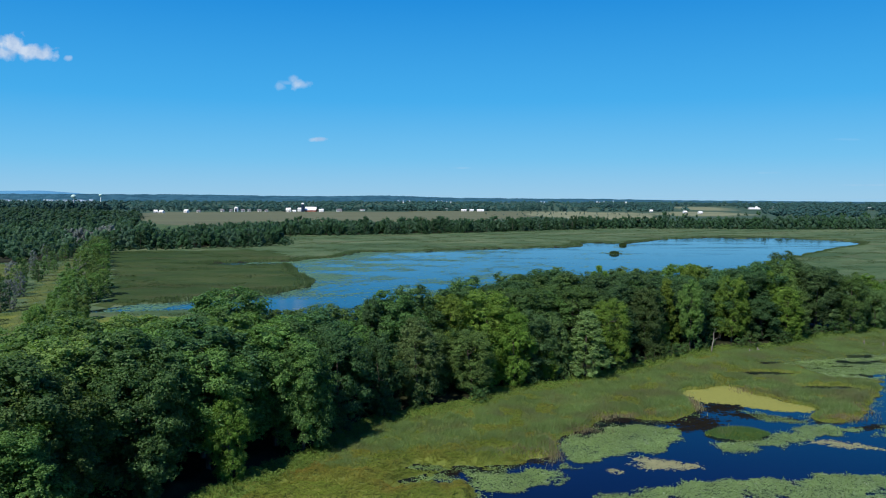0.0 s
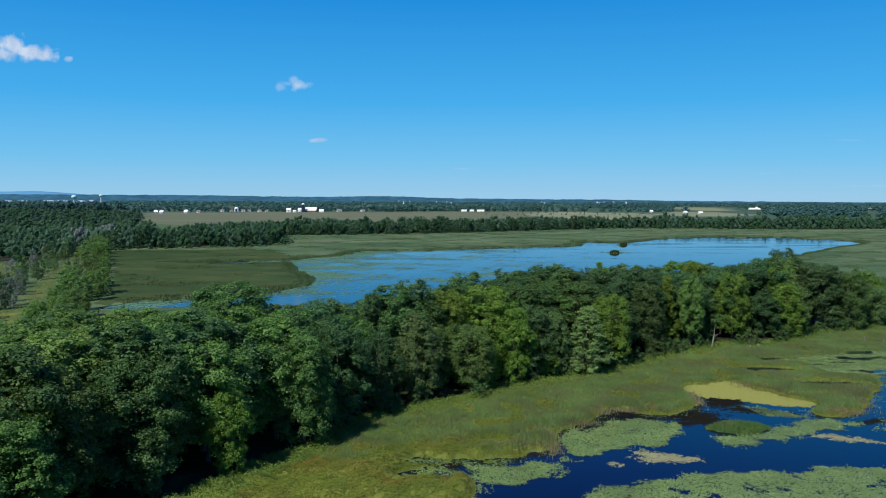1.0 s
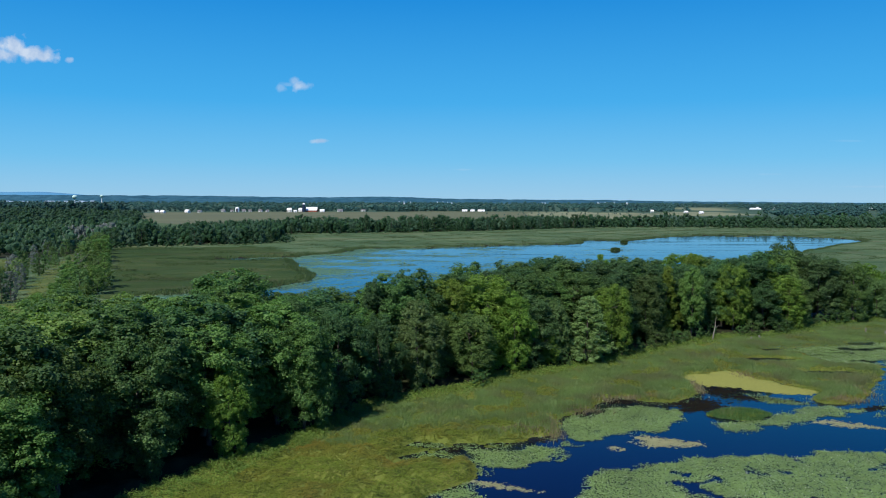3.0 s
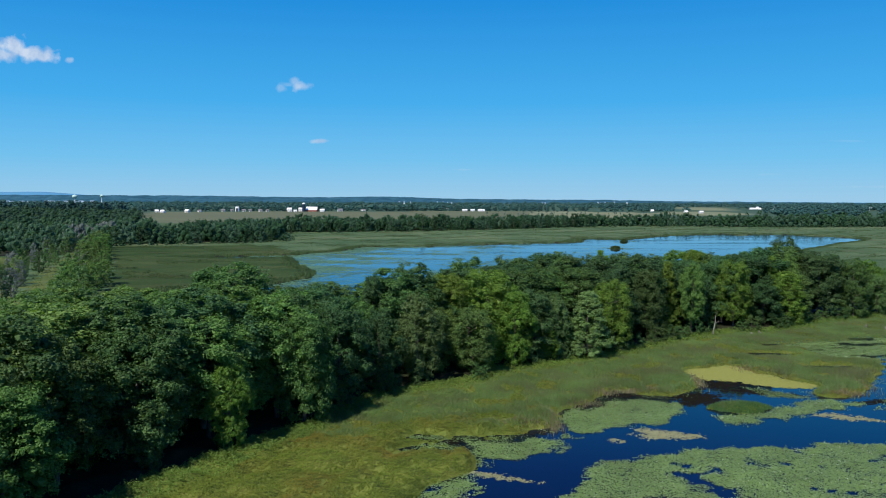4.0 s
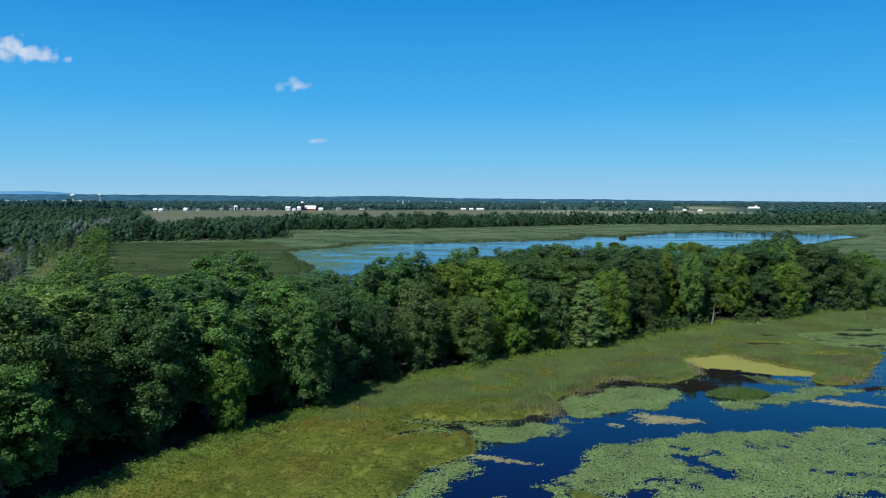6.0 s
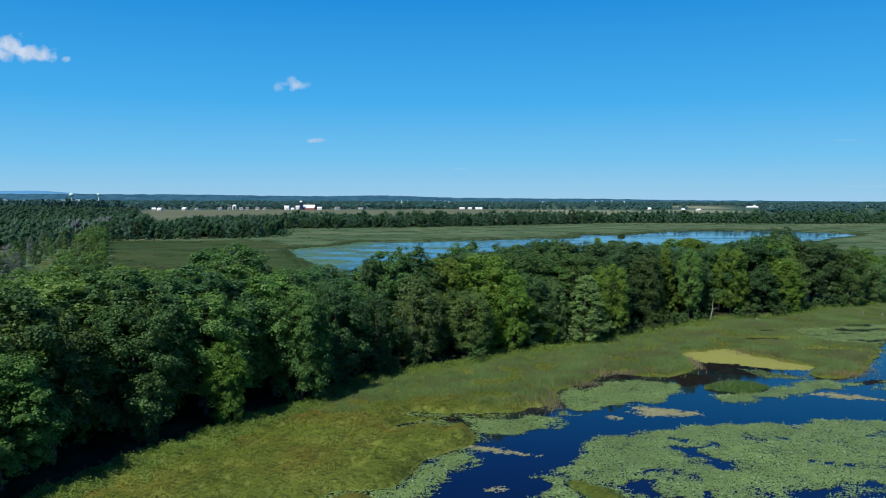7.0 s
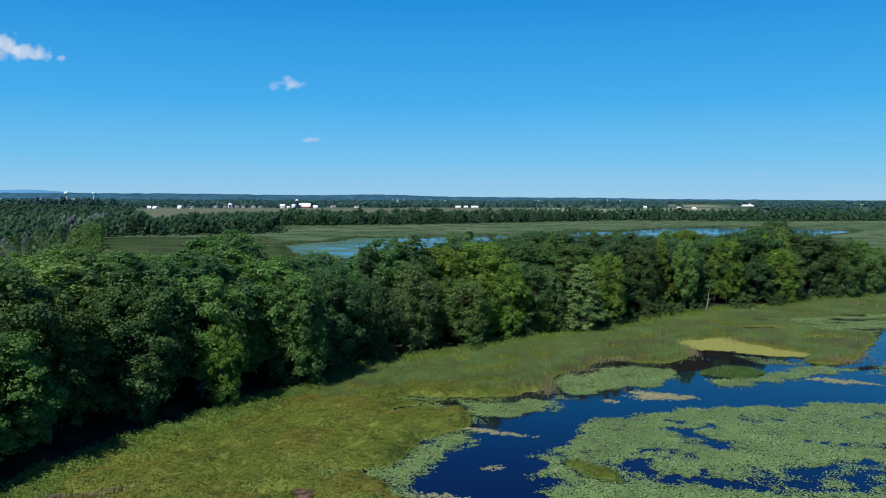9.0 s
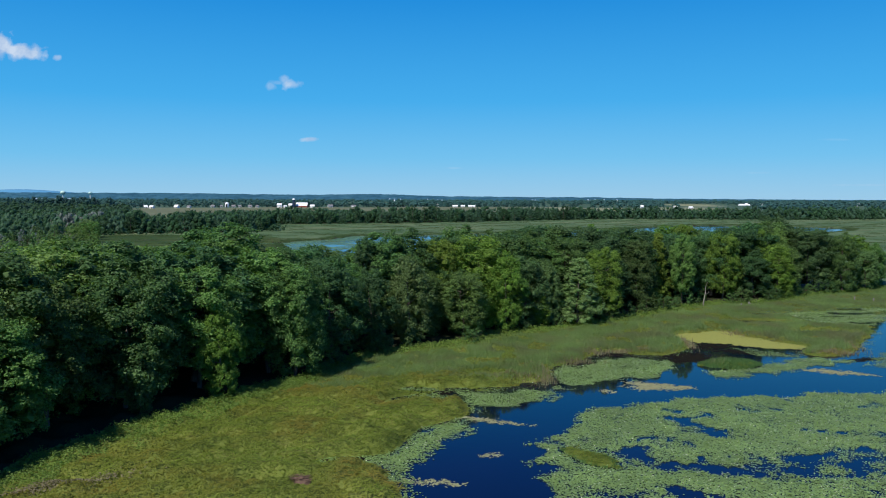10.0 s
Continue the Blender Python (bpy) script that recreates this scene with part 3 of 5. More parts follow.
def trunk_mesh(name, r, height, radius, low, limbs, thick, mat):
    pieces, z = [], np.linspace(-0.4, height * 0.82, 6)
    bend = np.cumsum(r.normal(scale=0.12, size=(6, 2)), 0)
    bend -= bend[0]
    spine = np.column_stack([bend, z])
    pieces.append(tube(spine, np.linspace(thick * 1.25, thick * 0.22, 6), 7))
    for k in range(limbs):
        t = r.uniform(0.28, 0.9)
        start = np.array([np.interp(t * z[-1], z, spine[:, j]) for j in range(3)])
        a, reach = k * 2.4 + r.uniform(-0.4, 0.4), radius * r.uniform(0.45, 0.85) * (1.15 - 0.5 * t)
        end = start + np.array([math.cos(a) * reach, math.sin(a) * reach, reach * r.uniform(0.25, 0.8)])
        bow = (start + end) / 2 + np.array([0, 0, -0.12 * reach])
        pieces.append(tube([start, bow, end], [thick * 0.4 * (1.1 - t * 0.5), thick * 0.26, thick * 0.08], 5))
    v, f = join(pieces)
    return fast_mesh(name, v, f, mat, None, True)


def tree_kind(name, seed, height, radius, low, boughs, tufts, cards, card, mat, limbs=6, thick=0.16, **more):
    r = np.random.default_rng(seed)
    root = new(name)
    part("trunk", trunk_mesh("trunk", r, height, radius, low, limbs, thick, M_BARK), root)
    part("crown", crown_mesh("crown", r, height, radius, low, boughs, tufts, cards, card, mat, **more), root)
    root["unused"] = True
    return root


def plant_tree(kind, x, y, height, base_height, label, category, group, spread=1.0, mat=None, turn=None, z=None, lean=0.0):
    """Stands one more tree of a kind: the first use takes the model itself, the next ones copies."""
    k = height / base_height
    turn = rng.uniform(0, 360) if turn is None else turn
    ground = 0.3 if z is None else z
    m = pose(x, y, ground, lean, 0, turn) @ Matrix.Diagonal((k * spread, k * spread, k, 1))
    if kind.get("unused"):
        del kind["unused"]
        ob = kind
        ob.matrix_basis = m
    else:
        ob = copy_thing(kind, m @ Matrix.Diagonal((1 / kind.scale.x, 1 / kind.scale.y, 1 / kind.scale.z, 1)))
    for child in ob.children:
        if child.name.startswith("crown") and mat is not None:
            child.material_slots[0].link = "OBJECT"
            child.material_slots[0].material = mat
        elif child.name.startswith("crown"):
            child.material_slots[0].link = "DATA"
    tagged(ob, label, category, group)
    return ob


FRONT = [tree_kind("broadleaf_tree", 100 + k, 10.0, (3.3, 3.0, 3.5, 3.1, 2.9, 3.4, 3.2, 2.8)[k], (0.6, 2.2, 1.2, 0.5, 2.8, 1.6, 0.8, 1.8)[k], 52, 24, 21, 0.105, M_DARK,
                   shape=("dome", "dome", "oval", "dome", "oval", "dome", "oval", "dome")[k], rise=(0.5, 0.6, 0.8, 0.45, 0.6, 0.55, 0.9, 0.5)[k]) for k in range(8)]
BACK = [tree_kind("broadleaf_tree", 200 + k, 10.0, 2.8, 3.2, 44, 24, 21, 0.105, M_DARK, rise=0.7) for k in range(6)]
FEATHER = [tree_kind("broadleaf_tree", 300 + k, 10.0, 2.6, 0.5, 56, 20, 20, 0.10, M_PALE, shape=("oval", "spire")[k], rise=1.1, flat=1.1) for k in range(2)]
MIDDLE = [tree_kind("field_tree", 400 + k, 10.0, 3.3, 0.7, 28, 10, 10, 0.24, M_MID, limbs=3, shape=("dome", "oval", "dome", "spire")[k]) for k in range(4)]
BUSH = [tree_kind("shrub", 500 + k, 3.0, 1.7, -0.2, 20, 14, 15, 0.075, M_SHRUB, limbs=4, thick=0.05) for k in range(3)]

TONES = {
    "dark": (M_DARK, "dark green broadleaf tree in full leaf at the marsh edge"),
    "blue": (M_BLUE, "cool green ash tree in dense full leaf"),
    "fresh": (M_FRESH, "fresh green broadleaf tree in a lighter, sunlit green"),
    "gold": (M_GOLD, "yellow-green broadleaf tree turning early"),
    "pale": (M_PALE, "pale grey-green willow with feathery foliage"),
    "olive": (M_SHRUB, "olive green broadleaf tree in full leaf"),
}


def build_belt():
    # trees that stand out: place, height, spread, tone, model
    special = [(6.8, 134.0, 15.4, 1.15, "gold", FRONT[0]), (0.2, 133.0, 15.0, 0.95, "gold", FRONT[1]), (11.5, 131.0, 12.6, 0.75, "gold", FRONT[6]), (-2.5, 136.0, 14.6, 0.75, "gold", BACK[0]),
               (30.3, 144.8, 12.8, 0.85, "gold", FRONT[2]), (-23.6, 85.6, 9.8, 0.74, "gold", FRONT[6]), (24.8, 138.4, 11.6, 1.35, "pale", FEATHER[1]), (19.0, 137.0, 10.6, 0.85, "pale", FEATHER[0])]
    special += [(-4.2, 119.0, 12.8, 1.0, "pale", FEATHER[0]), (-11.4, 123.0, 15.1, 0.55, "blue", BACK[1]), (-14.0, 118.5, 12.5, 1.1, "fresh", FRONT[4]), (-29.4, 77.6, 7.4, 0.6, "blue", FRONT[6]),
               (-17.6, 97.0, 13.2, 0.9, "dark", FRONT[2]), (-38.5, 77.0, 12.4, 1.05, "fresh", FRONT[0]), (-14.2, 106.0, 13.6, 0.95, "blue", FRONT[6]), (17.5, 134.5, 5.5, 0.9, "gold", FRONT[1]), (-9.6, 113.4, 11.5, 0.9, "blue", FRONT[3]), (50.5, 163.0, 14.0, 0.7, "fresh", FRONT[4]),
               (80.0, 186.0, 14.4, 0.7, "fresh", FEATHER[0]), (58.0, 186.0, 15.6, 0.8, "gold", BACK[2]), (35.0, 180.0, 15.6, 0.7, "gold", BACK[3]), (40.0, 158.0, 13.4, 0.9, "olive", FRONT[0]),
               (96.0, 187.0, 13.4, 0.9, "dark", FRONT[3]), (88.0, 188.0, 14.8, 1.1, "blue", FRONT[1]), (104.0, 192.0, 9.5, 1.0, "pale", FRONT[2]), (108.5, 197.0, 10.5, 1.0, "fresh", FRONT[6]), (112.0, 203.0, 10.0, 1.0, "olive", FRONT[3]), (62.0, 172.0, 14.5, 0.8, "gold", FRONT[5]), (45.5, 163.0, 14.8, 0.75, "gold", FEATHER[1]), (73.0, 178.5, 15.0, 0.6, "gold", FEATHER[1]), (86.5, 204.0, 17.4, 0.85, "blue", FRONT[2])]
    taken = []
    for x, y, h, spread, tone, model in special:
        mat, label = TONES[tone]
        plant_tree(model, x, y, h, 10.0, label, "tree", "trees of the marsh-side belt", spread, mat)
        taken.append((x, y, 2.6 * spread * h / 10))
    step = 5.6
    gi, gj = np.meshgrid(np.arange(45), np.arange(33))
    px = (-92 + (gi + 0.5 * (gj % 2)) * step + rng.uniform(-1.6, 1.6, gi.shape)).ravel()
    py = (44 + gj * step * 0.9 + rng.uniform(-1.6, 1.6, gi.shape)).ravel()
    deep = -within(BELT, px, py)
    for x, y, d in zip(px.tolist(), py.tolist(), deep.tolist()):
        if d < (2.4 if x < 22 else 1.6) or any(math.hypot(x - a, y - b) < c for a, b, c in taken) or y < 52:
            continue
        lift = 9.6 + 6.4 * min(d, 10) / 10 + rng.normal() * 0.8
        if x < -48:
            lift -= min(4.0, (-48 - x) * 0.18)
        if y > 98 and x < -30:
            lift -= min(1.7, (-30 - x) * 0.11)
        if -30 < x < -17 and y > 104:
            lift = min(lift, 14.6 + 0.4 * math.sin(3 * x))
        if -5 < x < 13 and y < 130.5:
            lift = min(lift, 10.0)
        if 16 < x < 29 and y < 146:
            lift = min(lift, 11.5)
        if x > 5:
            lift -= 1.5 if x < 70 else 0.8
        first = d < 9.5
        tone = rng.choice(["dark", "blue", "fresh", "olive", "gold", "pale"], p=[0.42, 0.34, 0.08, 0.11, 0.02, 0.03])
        # near-left trees take lighter greens, standing in for sunlight on their fronts
        if -38 < x < -22 and y < 92:
            tone = "olive" if tone != "dark" else "dark"
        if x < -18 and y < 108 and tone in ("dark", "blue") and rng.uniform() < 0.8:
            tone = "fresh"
        # cooler, darker green on the right stands in for shade on the trees
        if x > 22 and tone in ("fresh", "olive"):
            tone = "blue"
        if x > 22 and tone == "dark" and rng.uniform() < 0.16:
            tone = "gold" if rng.uniform() < 0.5 else "fresh"
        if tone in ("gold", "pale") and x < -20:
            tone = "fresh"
        broad = 1.0
        if x > 22:
            if rng.uniform() < 0.42:
                continue
            broad = 1.2
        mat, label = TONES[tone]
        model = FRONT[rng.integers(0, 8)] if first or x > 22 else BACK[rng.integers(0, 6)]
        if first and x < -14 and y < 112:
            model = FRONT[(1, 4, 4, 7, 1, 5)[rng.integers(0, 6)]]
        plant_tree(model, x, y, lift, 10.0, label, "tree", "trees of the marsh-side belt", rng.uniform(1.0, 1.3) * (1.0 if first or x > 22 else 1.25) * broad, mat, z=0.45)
    # low bushes where the wood meets the marsh
    for k, (x, y) in enumerate(BELT[::1]):
        if 100 < y < 196 and x > -38 and x < 125 and rng.uniform() < (0.35 if x < 22 else 0.7) and y < 133 + 0.9 * (x - 14) + (0 if x > 0 else 30):
            plant_tree(BUSH[k % 3], x + rng.uniform(-0.8, 0.8), y + rng.uniform(-0.2, 1.2), rng.uniform(1.6, 3.4), 3.0, "low green shrub at the foot of the trees", "shrub", "shrubs along the wood edge",
                       rng.uniform(0.9, 1.3))


def build_dead_trees():
    def snag(name, x, y, height, lean, spread, limbs, seed, label):
        r = np.random.default_rng(seed)
        root = new(name)
        root.matrix_basis = pose(x, y, float(land_height(np.array([x]), np.array([y]))[0]), 0, lean, r.uniform(-20, 20))
        part("trunk", trunk_mesh("trunk", r, height, spread, 0.5, 0, 0.13, M_DEADWOOD), root)
        for k in range(limbs):
            t = r.uniform(0.35, 0.8) * height
            a = k * 2.4 + r.uniform(-0.5, 0.5)
            reach = spread * r.uniform(0.5, 1.0)
            tip = (math.cos(a) * reach, math.sin(a) * reach, t + reach * 0.7)
            v, f = tube([(0, 0, t - 0.2), (tip[0] * 0.5, tip[1] * 0.5, t + reach * 0.25), tip], [0.07, 0.045, 0.015], 5)
            branch = part("branch", fast_mesh("branch", v, f, M_DEADWOOD, None, True), root)
            for j in range(2):
                w = a + (j - 0.5) * r.uniform(0.8, 1.5)
                q = (tip[0] * 0.6, tip[1] * 0.6, t + reach * 0.36)
                end = (q[0] + math.cos(w) * reach * 0.45, q[1] + math.sin(w) * reach * 0.45, q[2] + reach * r.uniform(0.2, 0.5))
                v, f = tube([q, end], [0.025, 0.008], 4)
                part("twig", fast_mesh("twig", v, f, M_DEADWOOD, None, True), branch)
        tagged(root, label, "dead tree", "dead trees")
    snag("dead_tree", 54.6, 161.8, 6.0, 14, 1.0, 1, 31, "leaning bleached dead trunk at the wood edge")
    snag("dead_tree", 74.0, 181.0, 14.5, 2, 1.3, 9, 32, "standing grey dead tree with bare branches")
    snag("dead_tree", -122.0, 262.0, 10.0, 3, 3.0, 14, 34, "bare grey tree beside the grassy track")
    snag("dead_tree", -131.0, 282.0, 11.0, -4, 3.0, 14, 35, "bare grey tree beside the grassy track")


def build_posts():
    """Short pale stumps at the wood edge and two old posts in the marsh."""
    def stake(name, x, y, height, thick, lean, seed, label, category, group):
        r = np.random.default_rng(seed)
        root = new(name)
        root.matrix_basis = pose(x, y, float(land_height(np.array([x]), np.array([y]))[0]) - 0.15, lean, 0, r.uniform(0, 360))
        v, f = tube([(0, 0, 0), (0.01, 0.0, height * 0.5), (0.02, 0.01, height), (0.02, 0.01, height + 0.02)], [thick * 1.25, thick, thick * 0.85, 0.02], 8)
        part("shaft", fast_mesh("shaft", v, f, M_DEADWOOD, None, True), root)
        v, f = tube([(0.0, 0.0, height * 0.6), (0.12, 0.05, height * 0.8)], [thick * 0.4, thick * 0.2], 5)
        part("stub", fast_mesh("stub", v, f, M_DEADWOOD, None, True), root)
        tagged(root, label, category, group)
    for k, (x, y, h) in enumerate(((61.6, 161.6, 0.5), (62.5, 162.2, 0.8), (63.0, 162.7, 0.4), (64.6, 163.2, 0.9), (65.0, 163.6, 0.5))):
        stake("stump", x, y, h, 0.13, 6 * (k % 3) - 6, 600 + k, "short bleached stump at the foot of the trees", "stump", "stumps at the wood edge")
    for k, (x, y, h) in enumerate(((90.0, 170.0, 1.3), (93.6, 169.0, 1.0))):
        stake("marsh_post", x, y, h, 0.12, 3 - 5 * k, 620 + k, "weathered pale wooden post standing in the sedge", "post", "old posts in the marsh")


def track_at(y):
    """Where the middle of the grassy track runs."""
    return float(np.interp(y, (140, 183, 232, 292, 380, 440), (-82, -101, -122, -146, -178, -200)))


def build_dike():
    y = 132.0
    while y < 442:
        right = float(np.interp(y, (130, 176, 231, 255, 313, 435), (-62, -80, -99, -109, -135, -188)))
        left = track_at(y) + 7.0
        for k in range(3):
            x = left + (right - left) * (k + 0.5) / 3
            if rng.uniform() < 0.14:
                continue
            mat = (M_DIKE, M_DIKE, M_PALE, M_FRESH)[rng.integers(0, 4)]
            plant_tree(MIDDLE[rng.integers(0, 4)] if y > 215 else FRONT[rng.integers(0, 5)], x + rng.uniform(-3.5, 2.5), y + rng.uniform(-4, 4), rng.uniform(4.5, 8.8) + (1.5 if y > 300 else 0), 10.0,
                       "bright green poplar in the rows along the dike", "tree", "trees along the dike", rng.uniform(0.85, 1.15), mat)
        y += 8.5
    y = 188.0
    while y < 445:
        for k in range(2 if rng.uniform() < 0.4 else 1):
            mat = M_GREY if rng.uniform() < 0.35 else (M_WEST, M_PALE, M_SHRUB)[rng.integers(0, 3)]
            plant_tree(MIDDLE[rng.integers(0, 4)], track_at(y) - 6 - 7 * k + rng.uniform(-2, 2), y + rng.uniform(-4, 4), rng.uniform(5.0, 9.0), 10.0,
                       "thin grey-green tree beside the grassy track" if mat is M_GREY else "green tree beside the grassy track", "tree", "trees along the grassy track", rng.uniform(0.65, 0.95), mat)
        y += 11.0


def scatter(outline, step, seed, jitter=0.45, keep=1.0):
    r = np.random.default_rng(seed)
    lo, hi = outline.min(0), outline.max(0)
    gx, gy = np.meshgrid(np.arange(lo[0], hi[0], step), np.arange(lo[1], hi[1], step))
    x = (gx + r.uniform(-jitter, jitter, gx.shape) * step).ravel()
    y = (gy + r.uniform(-jitter, jitter, gx.shape) * step).ravel()
    ok = (within(outline, x, y) < 0) & (r.uniform(size=x.shape) < keep)
    return x[ok], y[ok]


def small_trees(seed, cards=80, lumps=5, card=0.075):
    """A light model of a distant tree, one metre high: rounded leaf masses with small sprays lying close on them."""
    r = np.random.default_rng(seed)
    pieces, hubs, sizes = [], [], []
    v, f = ICO1
    for k in range(lumps):
        a, up = k * 2.4 + r.uniform(-0.4, 0.4), (k + r.uniform(0.2, 0.8)) / lumps
        wide = 0.27 * math.sqrt(max(0.05, 1 - (2 * up - 0.85) ** 2 / 1.5)) * r.uniform(0.55, 1.0)
        hubs.append((wide * math.cos(a), wide * math.sin(a), 0.22 + 0.62 * up))
        sizes.append(r.uniform(0.8, 1.15) * (0.30 if lumps < 4 else 0.215) * (1.1 - 0.35 * up))
        pieces.append((v * sizes[-1] * 0.74 * (1 + r.uniform(-0.25, 0.25, (len(v), 1))) + np.array(hubs[-1]), f))
    pick = r.integers(0, lumps, cards)
    d = r.normal(size=(cards, 3)); d /= np.linalg.norm(d, axis=1)[:, None]
    d[:, 2] = np.where(d[:, 2] < -0.2, -d[:, 2], d[:, 2])
    p = np.array(hubs)[pick] + d * (np.array(sizes)[pick] * r.uniform(0.72, 1.12, cards))[:, None]
    pieces.append(sprays(p, d + r.normal(size=(cards, 3)) * 0.35 + np.array([0, 0, 0.25]), card, r))
    return join(pieces)


def woods(name, x, y, low, high, mat, label, seed, slim=1.0, cards=80, lumps=5, card=0.075):
    r = np.random.default_rng(seed)
    pieces, tones = [], []
    mix = r.integers(0, 3, len(x))
    for k in range(3):
        pick = mix == k
        if not pick.any():
            continue
        v, f = small_trees(seed * 10 + k, cards, lumps, card)
        h = r.uniform(low, high, pick.sum()) * (1 + 0.22 * hills(x[pick], y[pick], 45, seed))
        w = h * r.uniform(0.75, 1.1, pick.sum()) * slim
        pieces.append(repeat(v, f, np.stack([x[pick], y[pick], np.full(pick.sum(), -0.3)], -1), r.uniform(0, 6.28, pick.sum()), np.stack([w, w, h], -1)))
        tones.append(np.full(len(pieces[-1][1]), k if isinstance(mat, list) else 0))
    v, f = join(pieces)
    tagged(new(name, fast_mesh(name, v, f, mat, np.concatenate(tones))), label, "woods", kind="stuff")


def build_woods():
    # the row facing the open marsh, tree by tree
    line = [(-193, 456), (-180, 464), (-166, 472), (-150, 480), (-136, 488), (-122, 497), (-112, 506)]
    line += [(-134 + k * 9.5, 627 + k * 4.15) for k in range(18)]
    line += [(34 + k * 8.6, 706 + k * 6.2) for k in range(13)]
    for x, y in line:
        plant_tree(MIDDLE[rng.integers(0, 4)], x + rng.uniform(-2, 2), y + rng.uniform(-2, 4), rng.uniform(7.5, 14.5), 10.0, "dark green tree at the far edge of the marsh", "tree", "trees at the far marsh edge",
                   rng.uniform(0.8, 1.1), (M_MID, M_MID, M_WEST, M_MID)[rng.integers(0, 4)], z=0.2)
    x, y = scatter(BAND, 6.2, 41)
    woods("far_band_of_trees", x, y + 5, 8.5, 13.5, [M_MID, M_MID, M_WEST], "dense dark green band of trees beyond the marsh", 4, 0.95, 110, 6, 0.042)
    lip = np.repeat(BAND[(BAND[:, 1] < 812) & (BAND[:, 0] > -200)], 6, 0) + rng.normal(size=(6 * ((BAND[:, 1] < 812) & (BAND[:, 0] > -200)).sum(), 2)) * np.array([5.0, 3.0])
    woods("band_scrub", lip[:, 0], lip[:, 1], 2.2, 5.5, [M_MID, M_WEST, M_MID], "low green scrub along the foot of the far trees", 15, 1.3, 40, 4, 0.07)
    x, y = scatter(WESTWOOD, 9.0, 42)
    bare = ((x + 226) / 16) ** 2 + ((y - 510) / 36) ** 2 < 1
    x, y = x[~bare], y[~bare]
    near = y < 700
    woods("west_wood", x[near], y[near], 7.0, 12.5, [M_WEST, M_MID, M_WEST], "dense mixed wood with some grey trees", 5, 0.95, 90, 5, 0.045)
    pick = (~near) & (np.arange(len(x)) % 4 == 0)
    woods("far_west_wood", x[pick], y[pick], 8.0, 13.0, [M_WEST, M_WEST, M_MID], "wooded flat country in the distance", 6, 1.4, 36, 4, 0.075)
    r = np.random.default_rng(44)
    turn, out = r.uniform(0, 6.28, 70), np.sqrt(r.uniform(size=70))
    gx, gy = -226 + 15 * out * np.cos(turn), 510 + 34 * out * np.sin(turn)
    woods("grey_thicket", gx, gy, 9.0, 12.5, M_GREY, "thin grey dying trees in the wood", 7, 0.6, 110, 4, 0.04)
    # shrubs and hedges on the right of the far shore
    sx = np.concatenate([r.uniform(130, 900, 240), r.uniform(350, 1500, 360)])
    sy = np.concatenate([790 + r.uniform(0, 130, 240) + 0.1 * sx[:240], r.uniform(860, 1500, 360)])
    ok = (within(STRAW, sx, sy) > 6) & (within(FIELD, sx, sy) > 6) & (within(STRAW_EAST, sx, sy) > 4)
    ok &= ~((sy > 930) & (sx / sy > 0.29) & (sx / sy < 0.44) & (r.uniform(size=len(sx)) < 0.85))
    woods("shore_thickets", sx[ok], sy[ok], 5.0, 10.0, [M_MID, M_WEST, M_BLUE], "rough scrub and low trees behind the lake", 8, 1.2)
    bx, by = r.uniform(60, 420, 130), r.uniform(1080, 1700, 130)
    ok = (within(STRAW, bx, by) < 0) | (within(FIELD, bx, by) < 0)
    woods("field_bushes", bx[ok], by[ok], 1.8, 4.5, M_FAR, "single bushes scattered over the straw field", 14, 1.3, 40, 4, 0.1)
    # rows and blocks of trees on the plain
    px, py = [], []
    for y0, deep, count, gap in ((1760, 90, 330, 0.45), (1980, 120, 380, 0.35), (2300, 200, 520, 0.2), (2750, 260, 560, 0.1), (3300, 300, 620, 0.05), (3900, 300, 700, 0.0), (4350, 150, 500, 0.0)):
        x = r.uniform(-0.62 * y0 - 200, 0.62 * y0 + 200, count)
        y = y0 + r.uniform(-0.5, 0.5, count) * deep
        ok = hills(x, y, 500, int(y0)) > gap * 2 - 1.0
        px.append(x[ok]), py.append(y[ok])
    px, py = np.concatenate(px), np.concatenate(py)
    ok = (within(FIELD, px, py) > 8) & (within(STRAW, px, py) > 8) & (within(PASTURE, px, py) > 5)
    ok &= ~((px / py > 0.305) & (px / py < 0.43) & (py < 2350) & (r.uniform(size=len(px)) < 0.8))
    ok &= ~((px / py > 0.285) & (px / py < 0.365) & (py < 2750) & (r.uniform(size=len(px)) < 0.93))
    ok &= ~((np.abs(px / py - 0.385) < 0.009) & (py < 2160))
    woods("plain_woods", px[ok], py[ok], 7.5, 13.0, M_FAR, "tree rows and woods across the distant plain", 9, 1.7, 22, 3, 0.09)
    hx, hy = r.uniform(-640, 320, 420), np.zeros(420)
    hy = np.interp(hx, (-640, -560, -226, 140, 320), (1540, 1570, 1668, 1775, 1760)) + r.uniform(4, 110, 420)
    ok = (within(FIELD, hx, hy) > 3) & (hills(hx, hy, 120, 77) > -0.25)
    for bx, by, wide in ((-283, 1662, 26), (-300, 1655, 16), (-316, 1612, 18), (-258, 1640, 12), (-434, 1643, 10), (-553, 1512, 9), (-530, 1480, 10), (-497, 1520, 10), (-462, 1640, 8), (-421, 1645, 8), (-388, 1650, 8), (-226, 1675, 12), (56, 1750, 40)):
        ok &= ~((np.abs(hx - bx * hy / by) < wide * 0.6 + 5) & (hy < by + 12))
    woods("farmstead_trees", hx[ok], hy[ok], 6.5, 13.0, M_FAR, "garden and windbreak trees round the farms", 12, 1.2)
